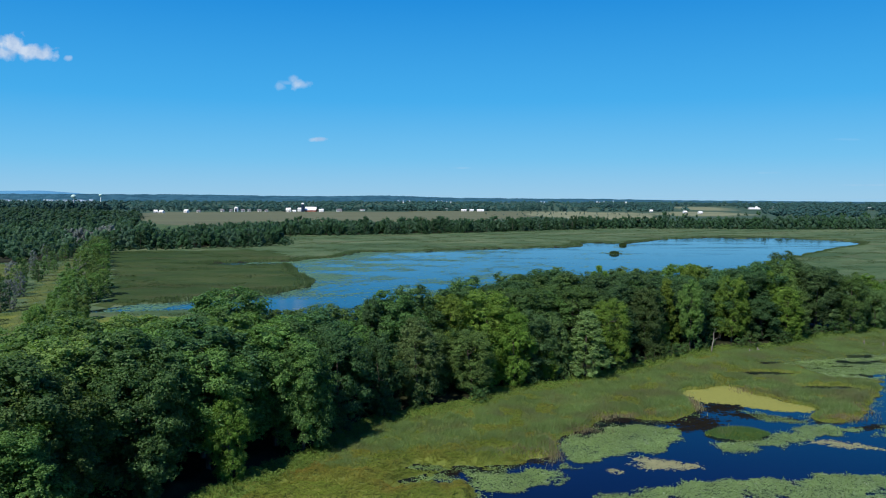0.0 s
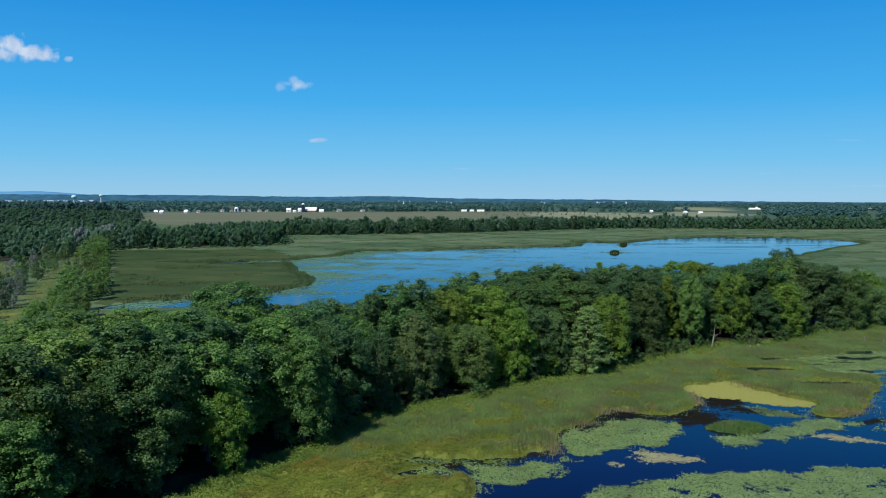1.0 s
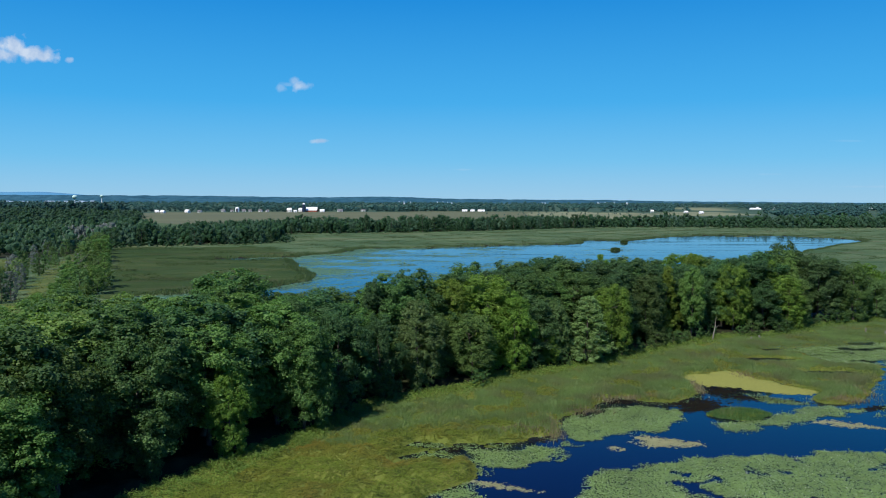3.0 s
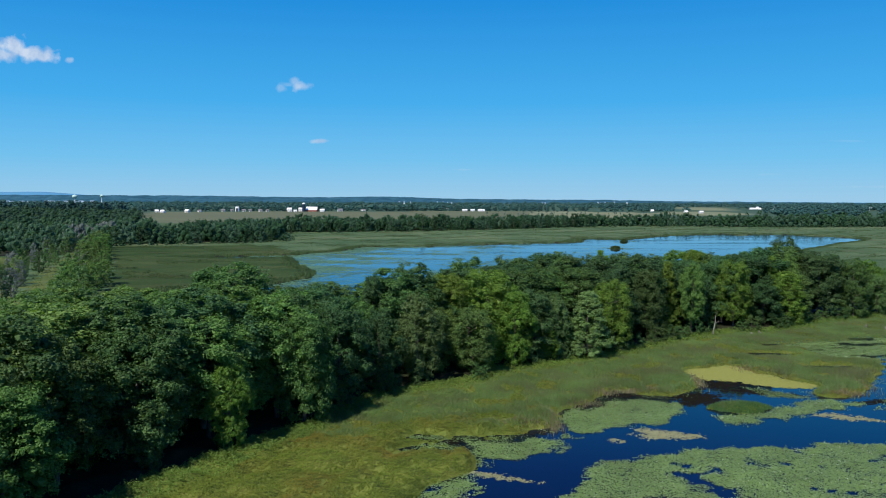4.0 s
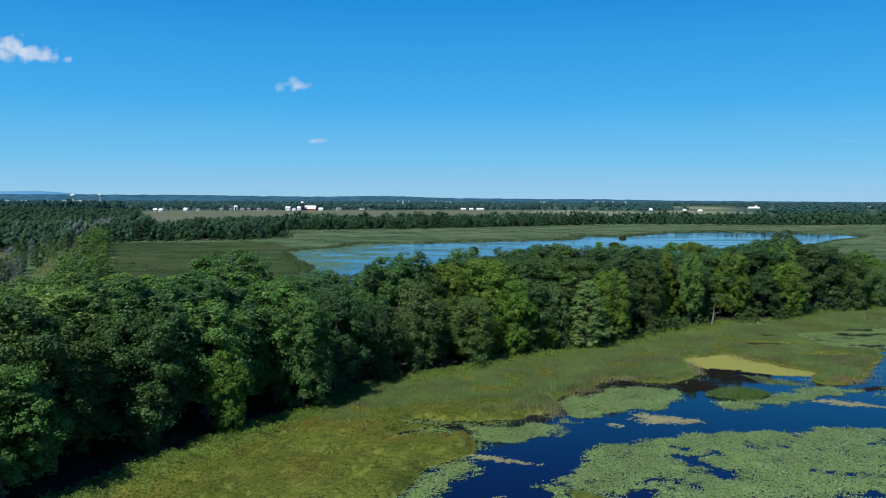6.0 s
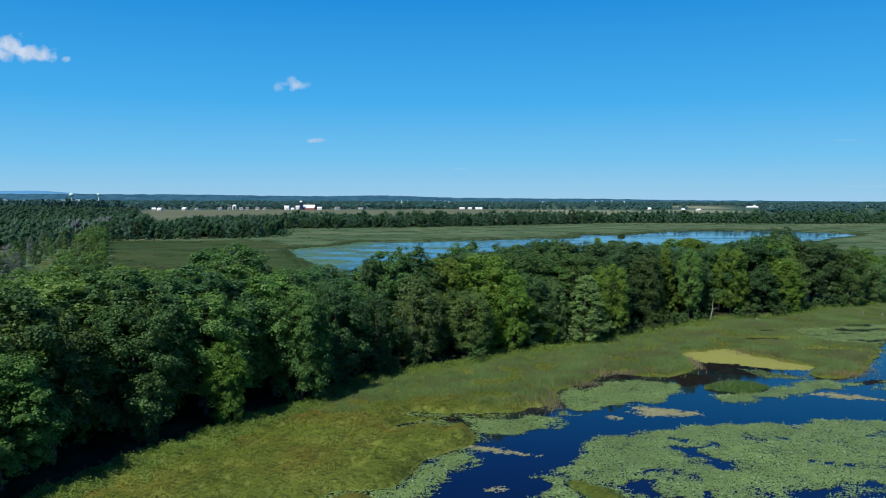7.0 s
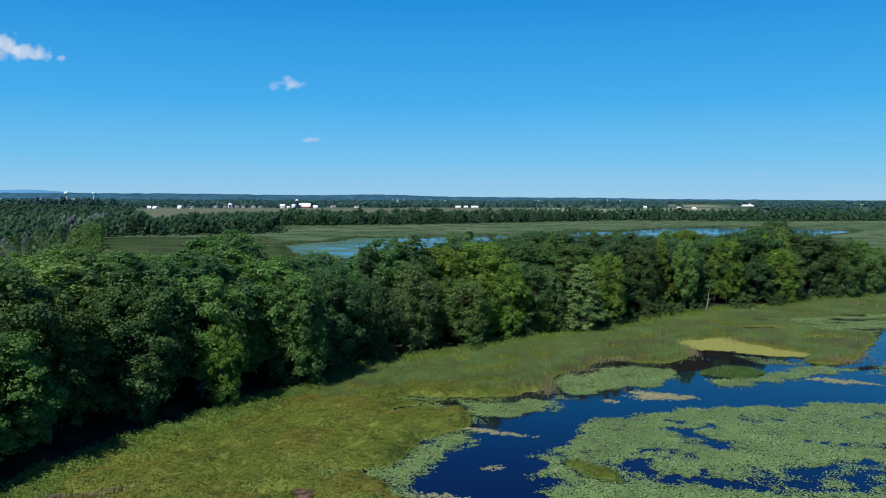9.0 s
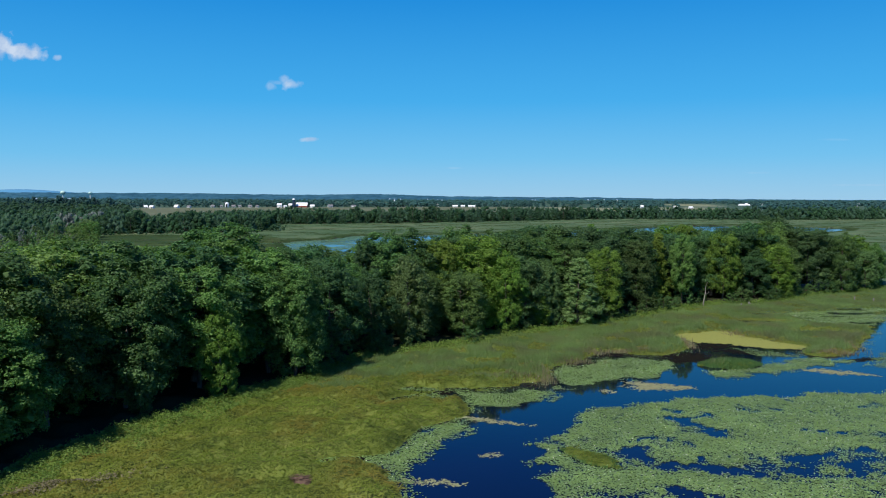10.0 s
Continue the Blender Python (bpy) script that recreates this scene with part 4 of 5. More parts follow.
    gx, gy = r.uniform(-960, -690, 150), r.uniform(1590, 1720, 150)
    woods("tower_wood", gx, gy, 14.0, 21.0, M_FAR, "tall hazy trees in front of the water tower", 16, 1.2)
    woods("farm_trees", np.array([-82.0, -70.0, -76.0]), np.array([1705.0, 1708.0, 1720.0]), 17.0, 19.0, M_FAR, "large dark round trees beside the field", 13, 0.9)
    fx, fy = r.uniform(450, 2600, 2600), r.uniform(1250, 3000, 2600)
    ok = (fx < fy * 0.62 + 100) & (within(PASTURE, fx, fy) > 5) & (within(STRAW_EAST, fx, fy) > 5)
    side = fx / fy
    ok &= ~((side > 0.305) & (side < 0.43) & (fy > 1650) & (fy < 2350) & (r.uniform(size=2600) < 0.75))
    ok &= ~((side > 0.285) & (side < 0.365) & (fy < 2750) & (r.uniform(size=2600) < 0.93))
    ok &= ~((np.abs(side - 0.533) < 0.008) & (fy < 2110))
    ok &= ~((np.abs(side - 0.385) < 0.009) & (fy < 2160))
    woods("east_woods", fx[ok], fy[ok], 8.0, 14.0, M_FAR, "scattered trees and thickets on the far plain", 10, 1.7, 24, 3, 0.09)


build_belt()
build_dead_trees()
build_posts()
build_dike()
build_woods()


# ---- marsh plants and floating leaves ----
def blades(x, y, z, height, width, bend, r):
    """Upright narrow leaves, each bent over once."""
    n = len(x)
    a = r.uniform(0, 2 * math.pi, n)
    side = np.stack([np.cos(a), np.sin(a), 0 * a], -1)
    lean = np.stack([-np.sin(a), np.cos(a), 0 * a], -1) * (bend * r.uniform(0.2, 1.0, n) * height)[:, None]
    foot = np.stack([x, y, z], -1)
    up = np.array([0, 0, 1.0])
    w = (width * r.uniform(0.7, 1.3, n))[:, None]
    v = np.stack([foot - side * w, foot + side * w, foot + lean * 0.35 + up * (height * 0.62)[:, None] + side * w * 0.8, foot + lean * 0.35 + up * (height * 0.62)[:, None] - side * w * 0.8,
                  foot + lean + up * height[:, None]], 1).reshape(-1, 3)
    i = np.arange(n)[:, None] * 5
    return v, np.concatenate([i + np.array([[0, 1, 2]]), i + np.array([[0, 2, 3]]), i + np.array([[3, 2, 4]])])


def leaf_cards(x, y, z, size, r, upright=0.7):
    n = len(x)
    face = r.normal(size=(n, 3)) * 0.6 + np.array([0, 0, upright])
    face /= np.linalg.norm(face, axis=1)[:, None]
    s = np.cross(face, r.normal(size=(n, 3))); s /= np.linalg.norm(s, axis=1)[:, None]
    t = np.cross(face, s)
    p = np.stack([x, y, z], -1)
    w, h = (size * r.uniform(0.6, 1.2, n))[:, None], (size * r.uniform(0.4, 0.8, n))[:, None]
    v = np.stack([p - s * w, p - t * h, p + s * w, p + t * h], 1).reshape(-1, 3)
    i = np.arange(n)[:, None] * 4
    return v, np.concatenate([i + np.array([[0, 1, 2]]), i + np.array([[0, 2, 3]])])


def grass(x, y, z, height, width, bend, r):
    """Fine leaves of one bent triangle each, for stands too dense to tell apart."""
    n = len(x)
    a, b = r.uniform(0, 2 * math.pi, n), r.uniform(0, 2 * math.pi, n)
    side = np.stack([np.cos(a), np.sin(a), 0 * a], -1) * (width * r.uniform(0.6, 1.3, n))[:, None]
    lean = np.stack([np.cos(b), np.sin(b), 0 * b], -1) * (bend * r.uniform(0.1, 1.0, n) * height)[:, None]
    foot = np.stack([x, y, z], -1)
    v = np.stack([foot - side, foot + side, foot + lean + np.array([0, 0, 1.0]) * height[:, None]], 1).reshape(-1, 3)
    return v, np.arange(3 * n).reshape(n, 3)


def leafiness(x, y, d, b):
    """How far broad-leaved plants take over from sedge, 0 to 1."""
    much = soft(-0.35, 0.35, 0.45 * hills(x, y, 14, 8) + (97 - y + 0.3 * x) / 10)
    much = np.maximum(much, np.maximum(soft(1.4, 0.3, d) * 0.75, 0.95 * soft(4.5, 0.8, b)))
    return np.maximum(much, 0.9 * soft(0.2, 0.7, hills(x, y, 12, 31) + 0.3 * hills(x, y, 4, 32)))


def build_marsh():
    r = np.random.default_rng(51)
    x, y = r.uniform(-46, 125, 3400000), r.uniform(50, 200, 3400000)
    ok = (x < 0.6 * y + 6) & (x > -0.62 * y - 4)
    x, y = x[ok], y[ok]
    b, d = BELT_NEAR(x, y), wet(x, y)
    front = (y < 134 + 0.85 * (x - 12)) | (x > 100)
    ok = (b > -1.3) & (d > 0.02 - 0.55 * np.clip(hills(x, y, 2.4, 15) + 0.6 * hills(x, y, 1.0, 16), 0, 1.2)) & front
    x, y, d, b = x[ok], y[ok], d[ok], b[ok]
    z = land_height(x, y, d)
    z = np.where(d < 0.05, 0.03, z)
    grassy = (r.uniform(size=len(x)) > leafiness(x, y, d, b)) & (d > 0.02)
    tuft = 0.28 + 0.18 * hills(x, y, 7, 9) + 0.13 * hills(x, y, 2.3, 10) + 0.32 * soft(6.0, 1.5, d) * (x > 4) * (y < 134)
    g = np.flatnonzero(grassy)[:430000]
    v, f = grass(x[g], y[g], z[g], np.clip(tuft[g], 0.14, 1.0) * r.uniform(0.6, 1.3, len(g)) * soft(0.0, 1.5, d[g] + 0.5) + 0.08, 0.030, 0.75, r)
    tagged(new("sedge", fast_mesh("sedge", v, f, M_SEDGE)), "tall green sedge and cattail leaves in the marsh", "marsh grass", kind="stuff")
    m = np.flatnonzero(~grassy)
    near = 0.45 + 0.55 * soft(125, 90, y[m])
    m = m[r.uniform(size=len(m)) < near][:330000]
    lift = 0.13 + 0.12 * hills(x[m], y[m], 1.9, 13) + 0.10 * hills(x[m], y[m], 0.9, 14)
    herb = (b[m] + 1.1 * hills(x[m], y[m], 5.0, 44) + r.normal(size=len(m)) * 0.5) < 3.0
    h, m, lift = m[herb], m[~herb], lift[~herb]
    v, f = leaf_cards(x[h], y[h], z[h] + r.uniform(0.1, 0.75, len(h)) * (0.55 + 0.45 * hills(x[h], y[h], 1.6, 45)).clip(0.15, 1.0), 0.085 + 0.0006 * np.clip(y[h] - 70, 0, 60), r, 1.0)
    tagged(new("wood_edge_herbs", fast_mesh("wood_edge_herbs", v, f, M_HERB)), "rank bright green herbs along the wood edge", "herbs", kind="stuff")
    v, f = leaf_cards(x[m], y[m], z[m] + np.clip(lift, 0.02, 0.5) * r.uniform(0.5, 1.1, len(m)) * soft(0.0, 0.8, d[m] + 0.5), 0.082 + 0.0005 * np.clip(y[m] - 70, 0, 60), r, 1.7)
    tagged(new("leafy_marsh_plants", fast_mesh("leafy_marsh_plants", v, f, M_MAT)), "dense yellow-green leafy marsh plants", "marsh plants", kind="stuff")
    # a worn strip of ochre mud near the wood, laid as straw-coloured cards
    px, py = r.normal(size=1500) * 2.6, r.normal(size=1500) * 0.5
    px, py = -28.6 + px * 0.85 - py * 0.5, 58.6 + px * 0.5 + py * 0.85
    v, f = leaf_cards(px, py, land_height(px, py) + r.uniform(0.12, 0.3, 1500), np.full(1500, 0.1), r, 1.4)
    tagged(new("dead_leaf_litter", fast_mesh("dead_leaf_litter", v, f, M_STRAW)), "strip of ochre mud in the marsh", "litter", kind="stuff")
    # dead stalks by the open pools
    pieces = []
    for cx, cy, rx, ry, count in ((17.0, 107.6, 3.4, 1.6, 300), (13.2, 99.4, 1.2, 4.0, 300), (9.5, 97.0, 4.0, 1.2, 200), (38.6, 122.0, 0.9, 4.0, 180), (57.5, 113.6, 3.2, 0.9, 150), (28.0, 114.6, 3.6, 0.9, 170), (22.4, 114.0, 2.0, 1.8, 130), (62.5, 120.0, 1.4, 3.0, 130), (50.0, 130.5, 2.0, 2.6, 90)):
        px, py = cx + r.normal(size=count * 3) * rx * 0.6, cy + r.normal(size=count * 3) * ry * 0.6
        pieces.append(grass(px, py, np.maximum(land_height(px, py), 0.0), r.uniform(0.2, 0.65, len(px)), 0.045, 0.5, r))
    v, f = join(pieces)
    tagged(new("dead_reeds", fast_mesh("dead_reeds", v, f, M_STRAW)), "pale dead reed stalks beside dark pools", "reeds", kind="stuff")
    # tufts on the islets of the pond
    pieces = []
    for islet, (cx, cy), count, low, high in ((ISLETS[0], (39.4, 105.8), 15000, 0.35, 1.0), (ISLETS[1], (13.4, 67.3), 8000, 0.15, 0.45)):
        px, py = cx + r.uniform(-5, 5, count), cy + r.uniform(-3.2, 3.2, count)
        ok = within(islet, px, py) < 0.25
        px, py = px[ok], py[ok]
        pieces.append(grass(px, py, px * 0 + 0.02, r.uniform(low, high, len(px)) * (0.45 + 0.55 * soft(0.3, -1.4, within(islet, px, py))), 0.04, 0.7, r))
    v, f = join(pieces)
    tagged(new("islet_sedge", fast_mesh("islet_sedge", v, f, M_SHRUB)), "green sedge tufts on small pond islets", "marsh grass", kind="stuff")
    # tall reeds on the islets of the lake
    pieces = []
    for cx, cy, rx, ry in ((94.9, 449, 2.6, 1.2), (117, 527, 2.4, 1.1)):
        turn, out = r.uniform(0, 6.28, 3600), np.sqrt(r.uniform(size=3600))
        px, py = cx + rx * out * np.cos(turn), cy + ry * out * np.sin(turn)
        pieces.append(blades(px, py, px * 0 + 0.02, r.uniform(0.9, 1.9, 3600) * (1.1 - 0.4 * out), 0.09, 0.3, r))
    v, f = join(pieces)
    tagged(new("islet_reeds", fast_mesh("islet_reeds", v, f, M_SHRUB)), "clumps of tall reeds on small lake islets", "reeds", kind="stuff")
    # the wide marsh round the lake
    x, y = r.uniform(-200, 420, 900000), 195 + 620 * r.uniform(size=900000) ** 1.35
    ok = (x > -0.42 * y) & (x < 0.6 * y + 5)
    x, y = x[ok], y[ok]
    d = wet(x, y)
    stand = soft(-0.1, 0.7, hills(x * 0.6, y, 34, 19) + 0.6 * hills(x, y, 13, 20))
    ok = (d > 0.2) & (r.uniform(size=len(x)) < 0.10 + 0.55 * stand + 0.6 * soft(8.0, 1.5, d))
    x, y, d, stand = x[ok], y[ok], d[ok], stand[ok]
    ok = (within(BAND, x, y) > 2) & (within(WESTWOOD, x, y) > 2) & (within(TRACK, x, y) > 4) & (within(CLEARING, x, y) > 3) & (BELT_NEAR(x, y) > 4)
    x, y, d, stand = x[ok][:170000], y[ok][:170000], d[ok][:170000], stand[ok][:170000]
    v, f = grass(x, y, land_height(x, y, d), (0.14 + 0.30 * stand + 0.15 * soft(7.0, 1.0, d)) * r.uniform(0.6, 1.3, len(x)), 0.13, 0.9, r)
    tagged(new("reed_marsh", fast_mesh("reed_marsh", v, f, M_REED)), "wide olive green reed marsh around the lake", "reeds", kind="stuff")
    # rank grass on the track and the clearing
    x, y = r.uniform(-265, -75, 120000), r.uniform(136, 440, 120000)
    ok = (within(TRACK, x, y) < 2.5) | (within(CLEARING, x, y) < 1.0)
    x, y = x[ok][:45000], y[ok][:45000]
    v, f = grass(x, y, land_height(x, y), (0.35 + 0.3 * hills(x, y, 9, 41)).clip(0.1, 0.9) * r.uniform(0.5, 1.4, len(x)), 0.09, 0.8, r)
    tagged(new("track_grass", fast_mesh("track_grass", v, f, M_SEDGE)), "rank unmown grass on the old track", "grass", kind="stuff")
    # the close stand of reeds along the lake shore
    shore = np.concatenate([np.repeat(LAKE[(LAKE[:, 1] > 235) & (LAKE[:, 0] < 305)], 260, 0), np.repeat(INLET, 120, 0)])
    x, y = shore[:, 0] + r.normal(size=len(shore)) * 2.6, shore[:, 1] + r.normal(size=len(shore)) * 2.6
    d = wet(x, y)
    ok = (d > 0.05) & (d < 7)
    x, y, d = x[ok], y[ok], d[ok]
    v, f = grass(x, y, land_height(x, y, d), (0.5 + 0.35 * (x < -40) + 0.35 * hills(x, y, 11, 23)).clip(0.15, 1.3) * r.uniform(0.6, 1.3, len(x)), 0.12, 0.5, r)
    tagged(new("shore_reeds", fast_mesh("shore_reeds", v, f, M_REED)), "fringe of olive reeds along the lake shore", "reeds", kind="stuff")


def sheet(outline, z, centre=None):
    c = outline.mean(0) if centre is None else centre
    v = np.column_stack([np.vstack([outline, c]), np.full(len(outline) + 1, z)])
    i = np.arange(len(outline))
    return v, np.stack([i, (i + 1) % len(outline), np.full(len(outline), len(outline))], -1)


LILIES = [loop([(-6.4, 67.4), (-3.9, 69.4), (-3.0, 72.8), (-1.7, 74.0), (-0.9, 77.0), (0.9, 79.2), (3.6, 77.0), (2.8, 74.2), (1.2, 72.4), (0.3, 69.5), (-1.3, 67.2), (-1.3, 64.8), (-3.0, 63.9), (-4.1, 63.4), (-5.0, 65.0)], 1.0, 0.4, 61),
          loop([(1.9, 93.1), (2.9, 93.5), (3.7, 91.0), (6.0, 89.9), (8.6, 91.0), (11.4, 92.2), (13.5, 89.5), (12.6, 87.4), (10.7, 86.0), (6.8, 83.6), (5.0, 84.0), (3.0, 86.3), (2.2, 89.6)], 1.0, 0.3, 62),
          loop([(14.2, 101.8), (15.8, 103.5), (19.9, 105.9), (23.0, 110.0), (25.6, 111.0), (29.3, 109.7), (32.3, 109.1), (33.0, 107.6), (30.9, 103.1), (28.6, 99.0), (25.4, 97.4), (21.8, 96.8), (18.6, 94.8), (15.8, 94.2), (14.3, 97.5)], 1.0, 0.5, 63)]
LILIES += [loop([(7.0, 66.6), (10.1, 69.2), (8.4, 71.1), (11.4, 74.2), (12.6, 76.6), (15.0, 78.4), (13.7, 81.1), (18.7, 84.5), (23.5, 86.4), (31.4, 89.4), (37.9, 89.4), (39.8, 87.7), (42.8, 90.4), (52.1, 91.0), (70, 95), (60, 60), (40, 45), (10, 45),
                (9.2, 59.9), (7.6, 62.1), (9.9, 64.5)], 1.2, 0.6, 64)]
LILIES += [loop([(34.6, 103.2), (33.6, 101.2), (35.3, 97.8), (38.4, 98.4), (41.2, 100.0), (44.4, 100.8), (49.4, 103.6), (54.6, 106.6), (58.3, 109.5), (54.3, 110.2), (50.4, 109.9), (45.8, 107.5), (42.3, 105.2), (37.8, 103.2)], 1.0, 0.5, 65),
          loop([(62.6, 142.4), (65.6, 153.0), (76, 157.5), (90, 157.0), (84, 146.0), (76.6, 138.4), (70, 135.0)], 1.2, 0.8, 66),
          loop([(58, 104), (66, 116), (80, 128), (90, 128), (76, 112), (66, 104)], 1.2, 1.2, 67),
          oval(-2.4, 92.3, 2.1, 1.0, 68), oval(-2.2, 87.6, 3.0, 1.3, 81), oval(14.5, 92.3, 1.6, 1.5, 82, 0.3), oval(12.4, 95.1, 1.7, 0.5, 83), loop([(43.5, 117.0), (46.0, 111.6), (49.6, 110.4), (52.6, 110.7), (53.0, 113.2), (49.5, 114.8), (46.5, 117.8)], 1.0, 0.6, 69),
          loop([(86, 156), (90, 163), (102, 162), (100, 154)], 1.5, 1.0, 70)]
GAPS = [loop([(23.6, 80.3), (26.2, 81.2), (28.4, 82.0), (26.6, 78.0), (28.6, 75.8), (28.2, 73.9), (26.2, 73.2), (25.2, 76.3), (23.6, 77.0)], 0.8, 0.3, 71), oval(19.8, 73.0, 2.1, 0.6, 72, 0.35), oval(17.2, 69.0, 1.7, 2.0, 73, 0.2), oval(23.3, 67.4, 0.9, 1.5, 74, 0.4)]
GAPS += [oval(33.6, 66.0, 5.2, 3.0, 75, 0.25), oval(24.8, 64.2, 1.6, 0.5, 76), oval(27.6, 65.6, 0.8, 3.6, 77, 0.1), oval(13.0, 59.3, 2.2, 0.7, 78), oval(38.5, 67.8, 3.4, 2.2, 79, 0.3), oval(47.0, 85.0, 2.4, 0.5, 80, 0.3), oval(21.0, 70.6, 0.8, 0.5, 84), oval(66.0, 153.4, 2.6, 1.2, 85), oval(79.5, 153.4, 5.4, 1.4, 86), oval(69.6, 147.4, 1.6, 1.0, 87), oval(73.0, 137.4, 3.0, 1.1, 88), oval(77.0, 141.8, 3.6, 1.0, 89), oval(75.0, 149.6, 3.4, 0.8, 90)]


def build_floating():
    r = np.random.default_rng(81)
    xs, ys = [], []
    for k, patch in enumerate(LILIES):
        lo, hi = patch.min(0) - 1, patch.max(0) + 1
        count = int((hi[0] - lo[0]) * (hi[1] - lo[1]) * 118)
        x, y = r.uniform(lo[0], hi[0], count), r.uniform(lo[1], hi[1], count)
        ok = (x < 0.58 * y + 3) & (y > 52)
        x, y, count = x[ok], y[ok], int(ok.sum())
        wx = x + 0.9 * hills(x, y, 5.0, 301) + 0.35 * hills(x, y, 1.6, 302)
        wy = y + 0.9 * hills(x, y, 5.0, 303) + 0.35 * hills(x, y, 1.6, 304)
        inside = -within(patch, wx, wy)
        gap = np.full(count, 9.0)
        for g in GAPS:
            gap = np.minimum(gap, within(g, wx, wy) + 0.45)
        if k == 3:
            gap = np.minimum(gap, 1.9 * (0.85 - hills(x * 0.7, y, 7.5, 305) - 0.35 * hills(x, y, 2.2, 306) + 0.5 * soft(62, 74, y)))
        gap = np.minimum(gap, -wet(x, y))
        if k == 3:
            gap = np.where((x > 26) & (y < 70.5), np.maximum(gap, 0.1 + 0.55 * hills(x * 0.5, y, 3.5, 307)), gap)
        thick = soft(-0.2, 1.4, np.minimum(inside, gap)) * (0.75 + 0.25 * soft(-0.5, 0.25, hills(x, y, 5.0, 90 + k)))
        if k in (6, 11):
            thick *= 0.35
        ok = (r.uniform(size=count) < thick) & (y > 50)
        xs.append(x[ok]), ys.append(y[ok])
    # a broken fringe of pads along the pond's edge
    shore = np.repeat(POND[(POND[:, 1] > 56) & (POND[:, 1] < 135) & (POND[:, 0] < 75)], 150, 0)
    x, y = shore[:, 0] + r.normal(size=len(shore)) * 0.9, shore[:, 1] + r.normal(size=len(shore)) * 0.9
    d = wet(x, y)
    ok = (d < 0.15) & (d > -2.2) & (r.uniform(size=len(x)) < soft(-0.5, 0.5, hills(x, y, 6.0, 311) + 0.5 * hills(x, y, 2.0, 312)) * (0.35 + 0.65 * (x < 8)))
    xs.append(x[ok]), ys.append(y[ok])
    x, y = np.concatenate(xs), np.concatenate(ys)
    n = len(x)
    a = np.arange(5) * 2 * math.pi / 5.5
    pad = np.column_stack([np.cos(a), np.sin(a), 0 * a])
    size = r.uniform(0.050, 0.105, n)
    v, f = repeat(pad, np.arange(5)[None], np.stack([x, y, r.uniform(0.012, 0.05, n)], -1), r.uniform(0, 6.28, n), np.stack([size, size, size], -1))
    tip = r.normal(scale=0.10, size=(n, 2))
    v = v.reshape(n, 5, 3)
    v[..., 2] += np.abs((v[..., 0] - x[:, None]) * tip[:, :1] + (v[..., 1] - y[:, None]) * tip[:, 1:])
    tagged(new("lily_pads", fast_mesh("lily_pads", v.reshape(-1, 3), f, M_PAD)), "mats of green water lily pads on the pond", "lily pads", kind="stuff")
    # raised leaves that stand out of the water and catch the light
    pick = r.uniform(size=n) < 0.10
    v, f = leaf_cards(x[pick], y[pick], r.uniform(0.06, 0.28, pick.sum()), np.full(pick.sum(), 0.10), r, 0.9)
    tagged(new("raised_lily_leaves", fast_mesh("raised_lily_leaves", v, f, M_PAD)), "lily leaves standing above the water", "lily leaves", kind="stuff")
    # white flecks: lily flowers, and glints of light on the pads as white cards
    pick = r.uniform(size=n) < 0.022
    v, f = leaf_cards(x[pick], y[pick], r.uniform(0.07, 0.12, pick.sum()), np.full(pick.sum(), 0.055), r, 1.2)
    tagged(new("lily_flowers", fast_mesh("lily_flowers", v, f, M_PETAL_GLINT)), "small white water lily flowers and painted glints among the pads", "flowers", kind="stuff")
    scum = []
    for outline, mat, name, label in (
            (loop([(39.7, 130.9), (42.6, 133.0), (48.9, 132.6), (50.2, 128.0), (54.0, 122.2), (56.0, 118.9), (52.4, 117.6), (47.4, 119.6), (44.7, 121.8), (40.2, 123.4), (39.3, 126.9)], 1.0, 0.5, 91), M_WEED, "duckweed_mat", "yellow-green duckweed mat between the reeds"),
            (oval(52.2, 101.6, 3.8, 1.6, 92, -0.3, 0.5), M_ALGAE, "algae_mat", "brownish floating algae on the pond"),
            (oval(25.6, 93.4, 3.0, 1.9, 93, 0.1, 0.5), M_ALGAE, "algae_mat", "brownish floating algae on the pond"),
            (oval(19.8, 91.2, 0.9, 0.6, 94), M_ALGAE, "algae_mat", "small scum of algae on the pond"),
            (oval(4.6, 79.4, 4.2, 0.6, 95, -0.42, 0.5), M_ALGAE, "algae_mat", "brownish floating algae on the pond"),
            (oval(-0.4, 61.8, 2.4, 0.5, 96, -0.25, 0.6), M_ALGAE, "algae_mat", "thin trail of floating algae"),
            (oval(4.6, 68.2, 0.7, 0.4, 97), M_ALGAE, "algae_mat", "small scum of algae on the pond")):
        if mat is M_WEED:
            v, f = sheet(outline, 0.006)
            tagged(new(name, fast_mesh(name, v, f, mat)), label, "floating weed")
            lo, hi = outline.min(0) - 1.5, outline.max(0) + 1.5
            px, py = r.uniform(lo[0], hi[0], 16000), r.uniform(lo[1], hi[1], 16000)
            far = within(outline, px, py) + 0.5 * hills(px, py, 2.4, 221)
            ok = (far > -0.8) & (r.uniform(size=16000) < soft(0.9, -0.2, far)) & (wet(px, py) < 0.1)
            px, py, size = px[ok], py[ok], r.uniform(0.06, 0.22, ok.sum())
            v, f = repeat(pad * np.array([1.5, 0.8, 1.0]), np.arange(5)[None], np.stack([px, py, r.uniform(0.009, 0.014, ok.sum())], -1), r.uniform(0, 6.28, ok.sum()), np.stack([size, size, size], -1))
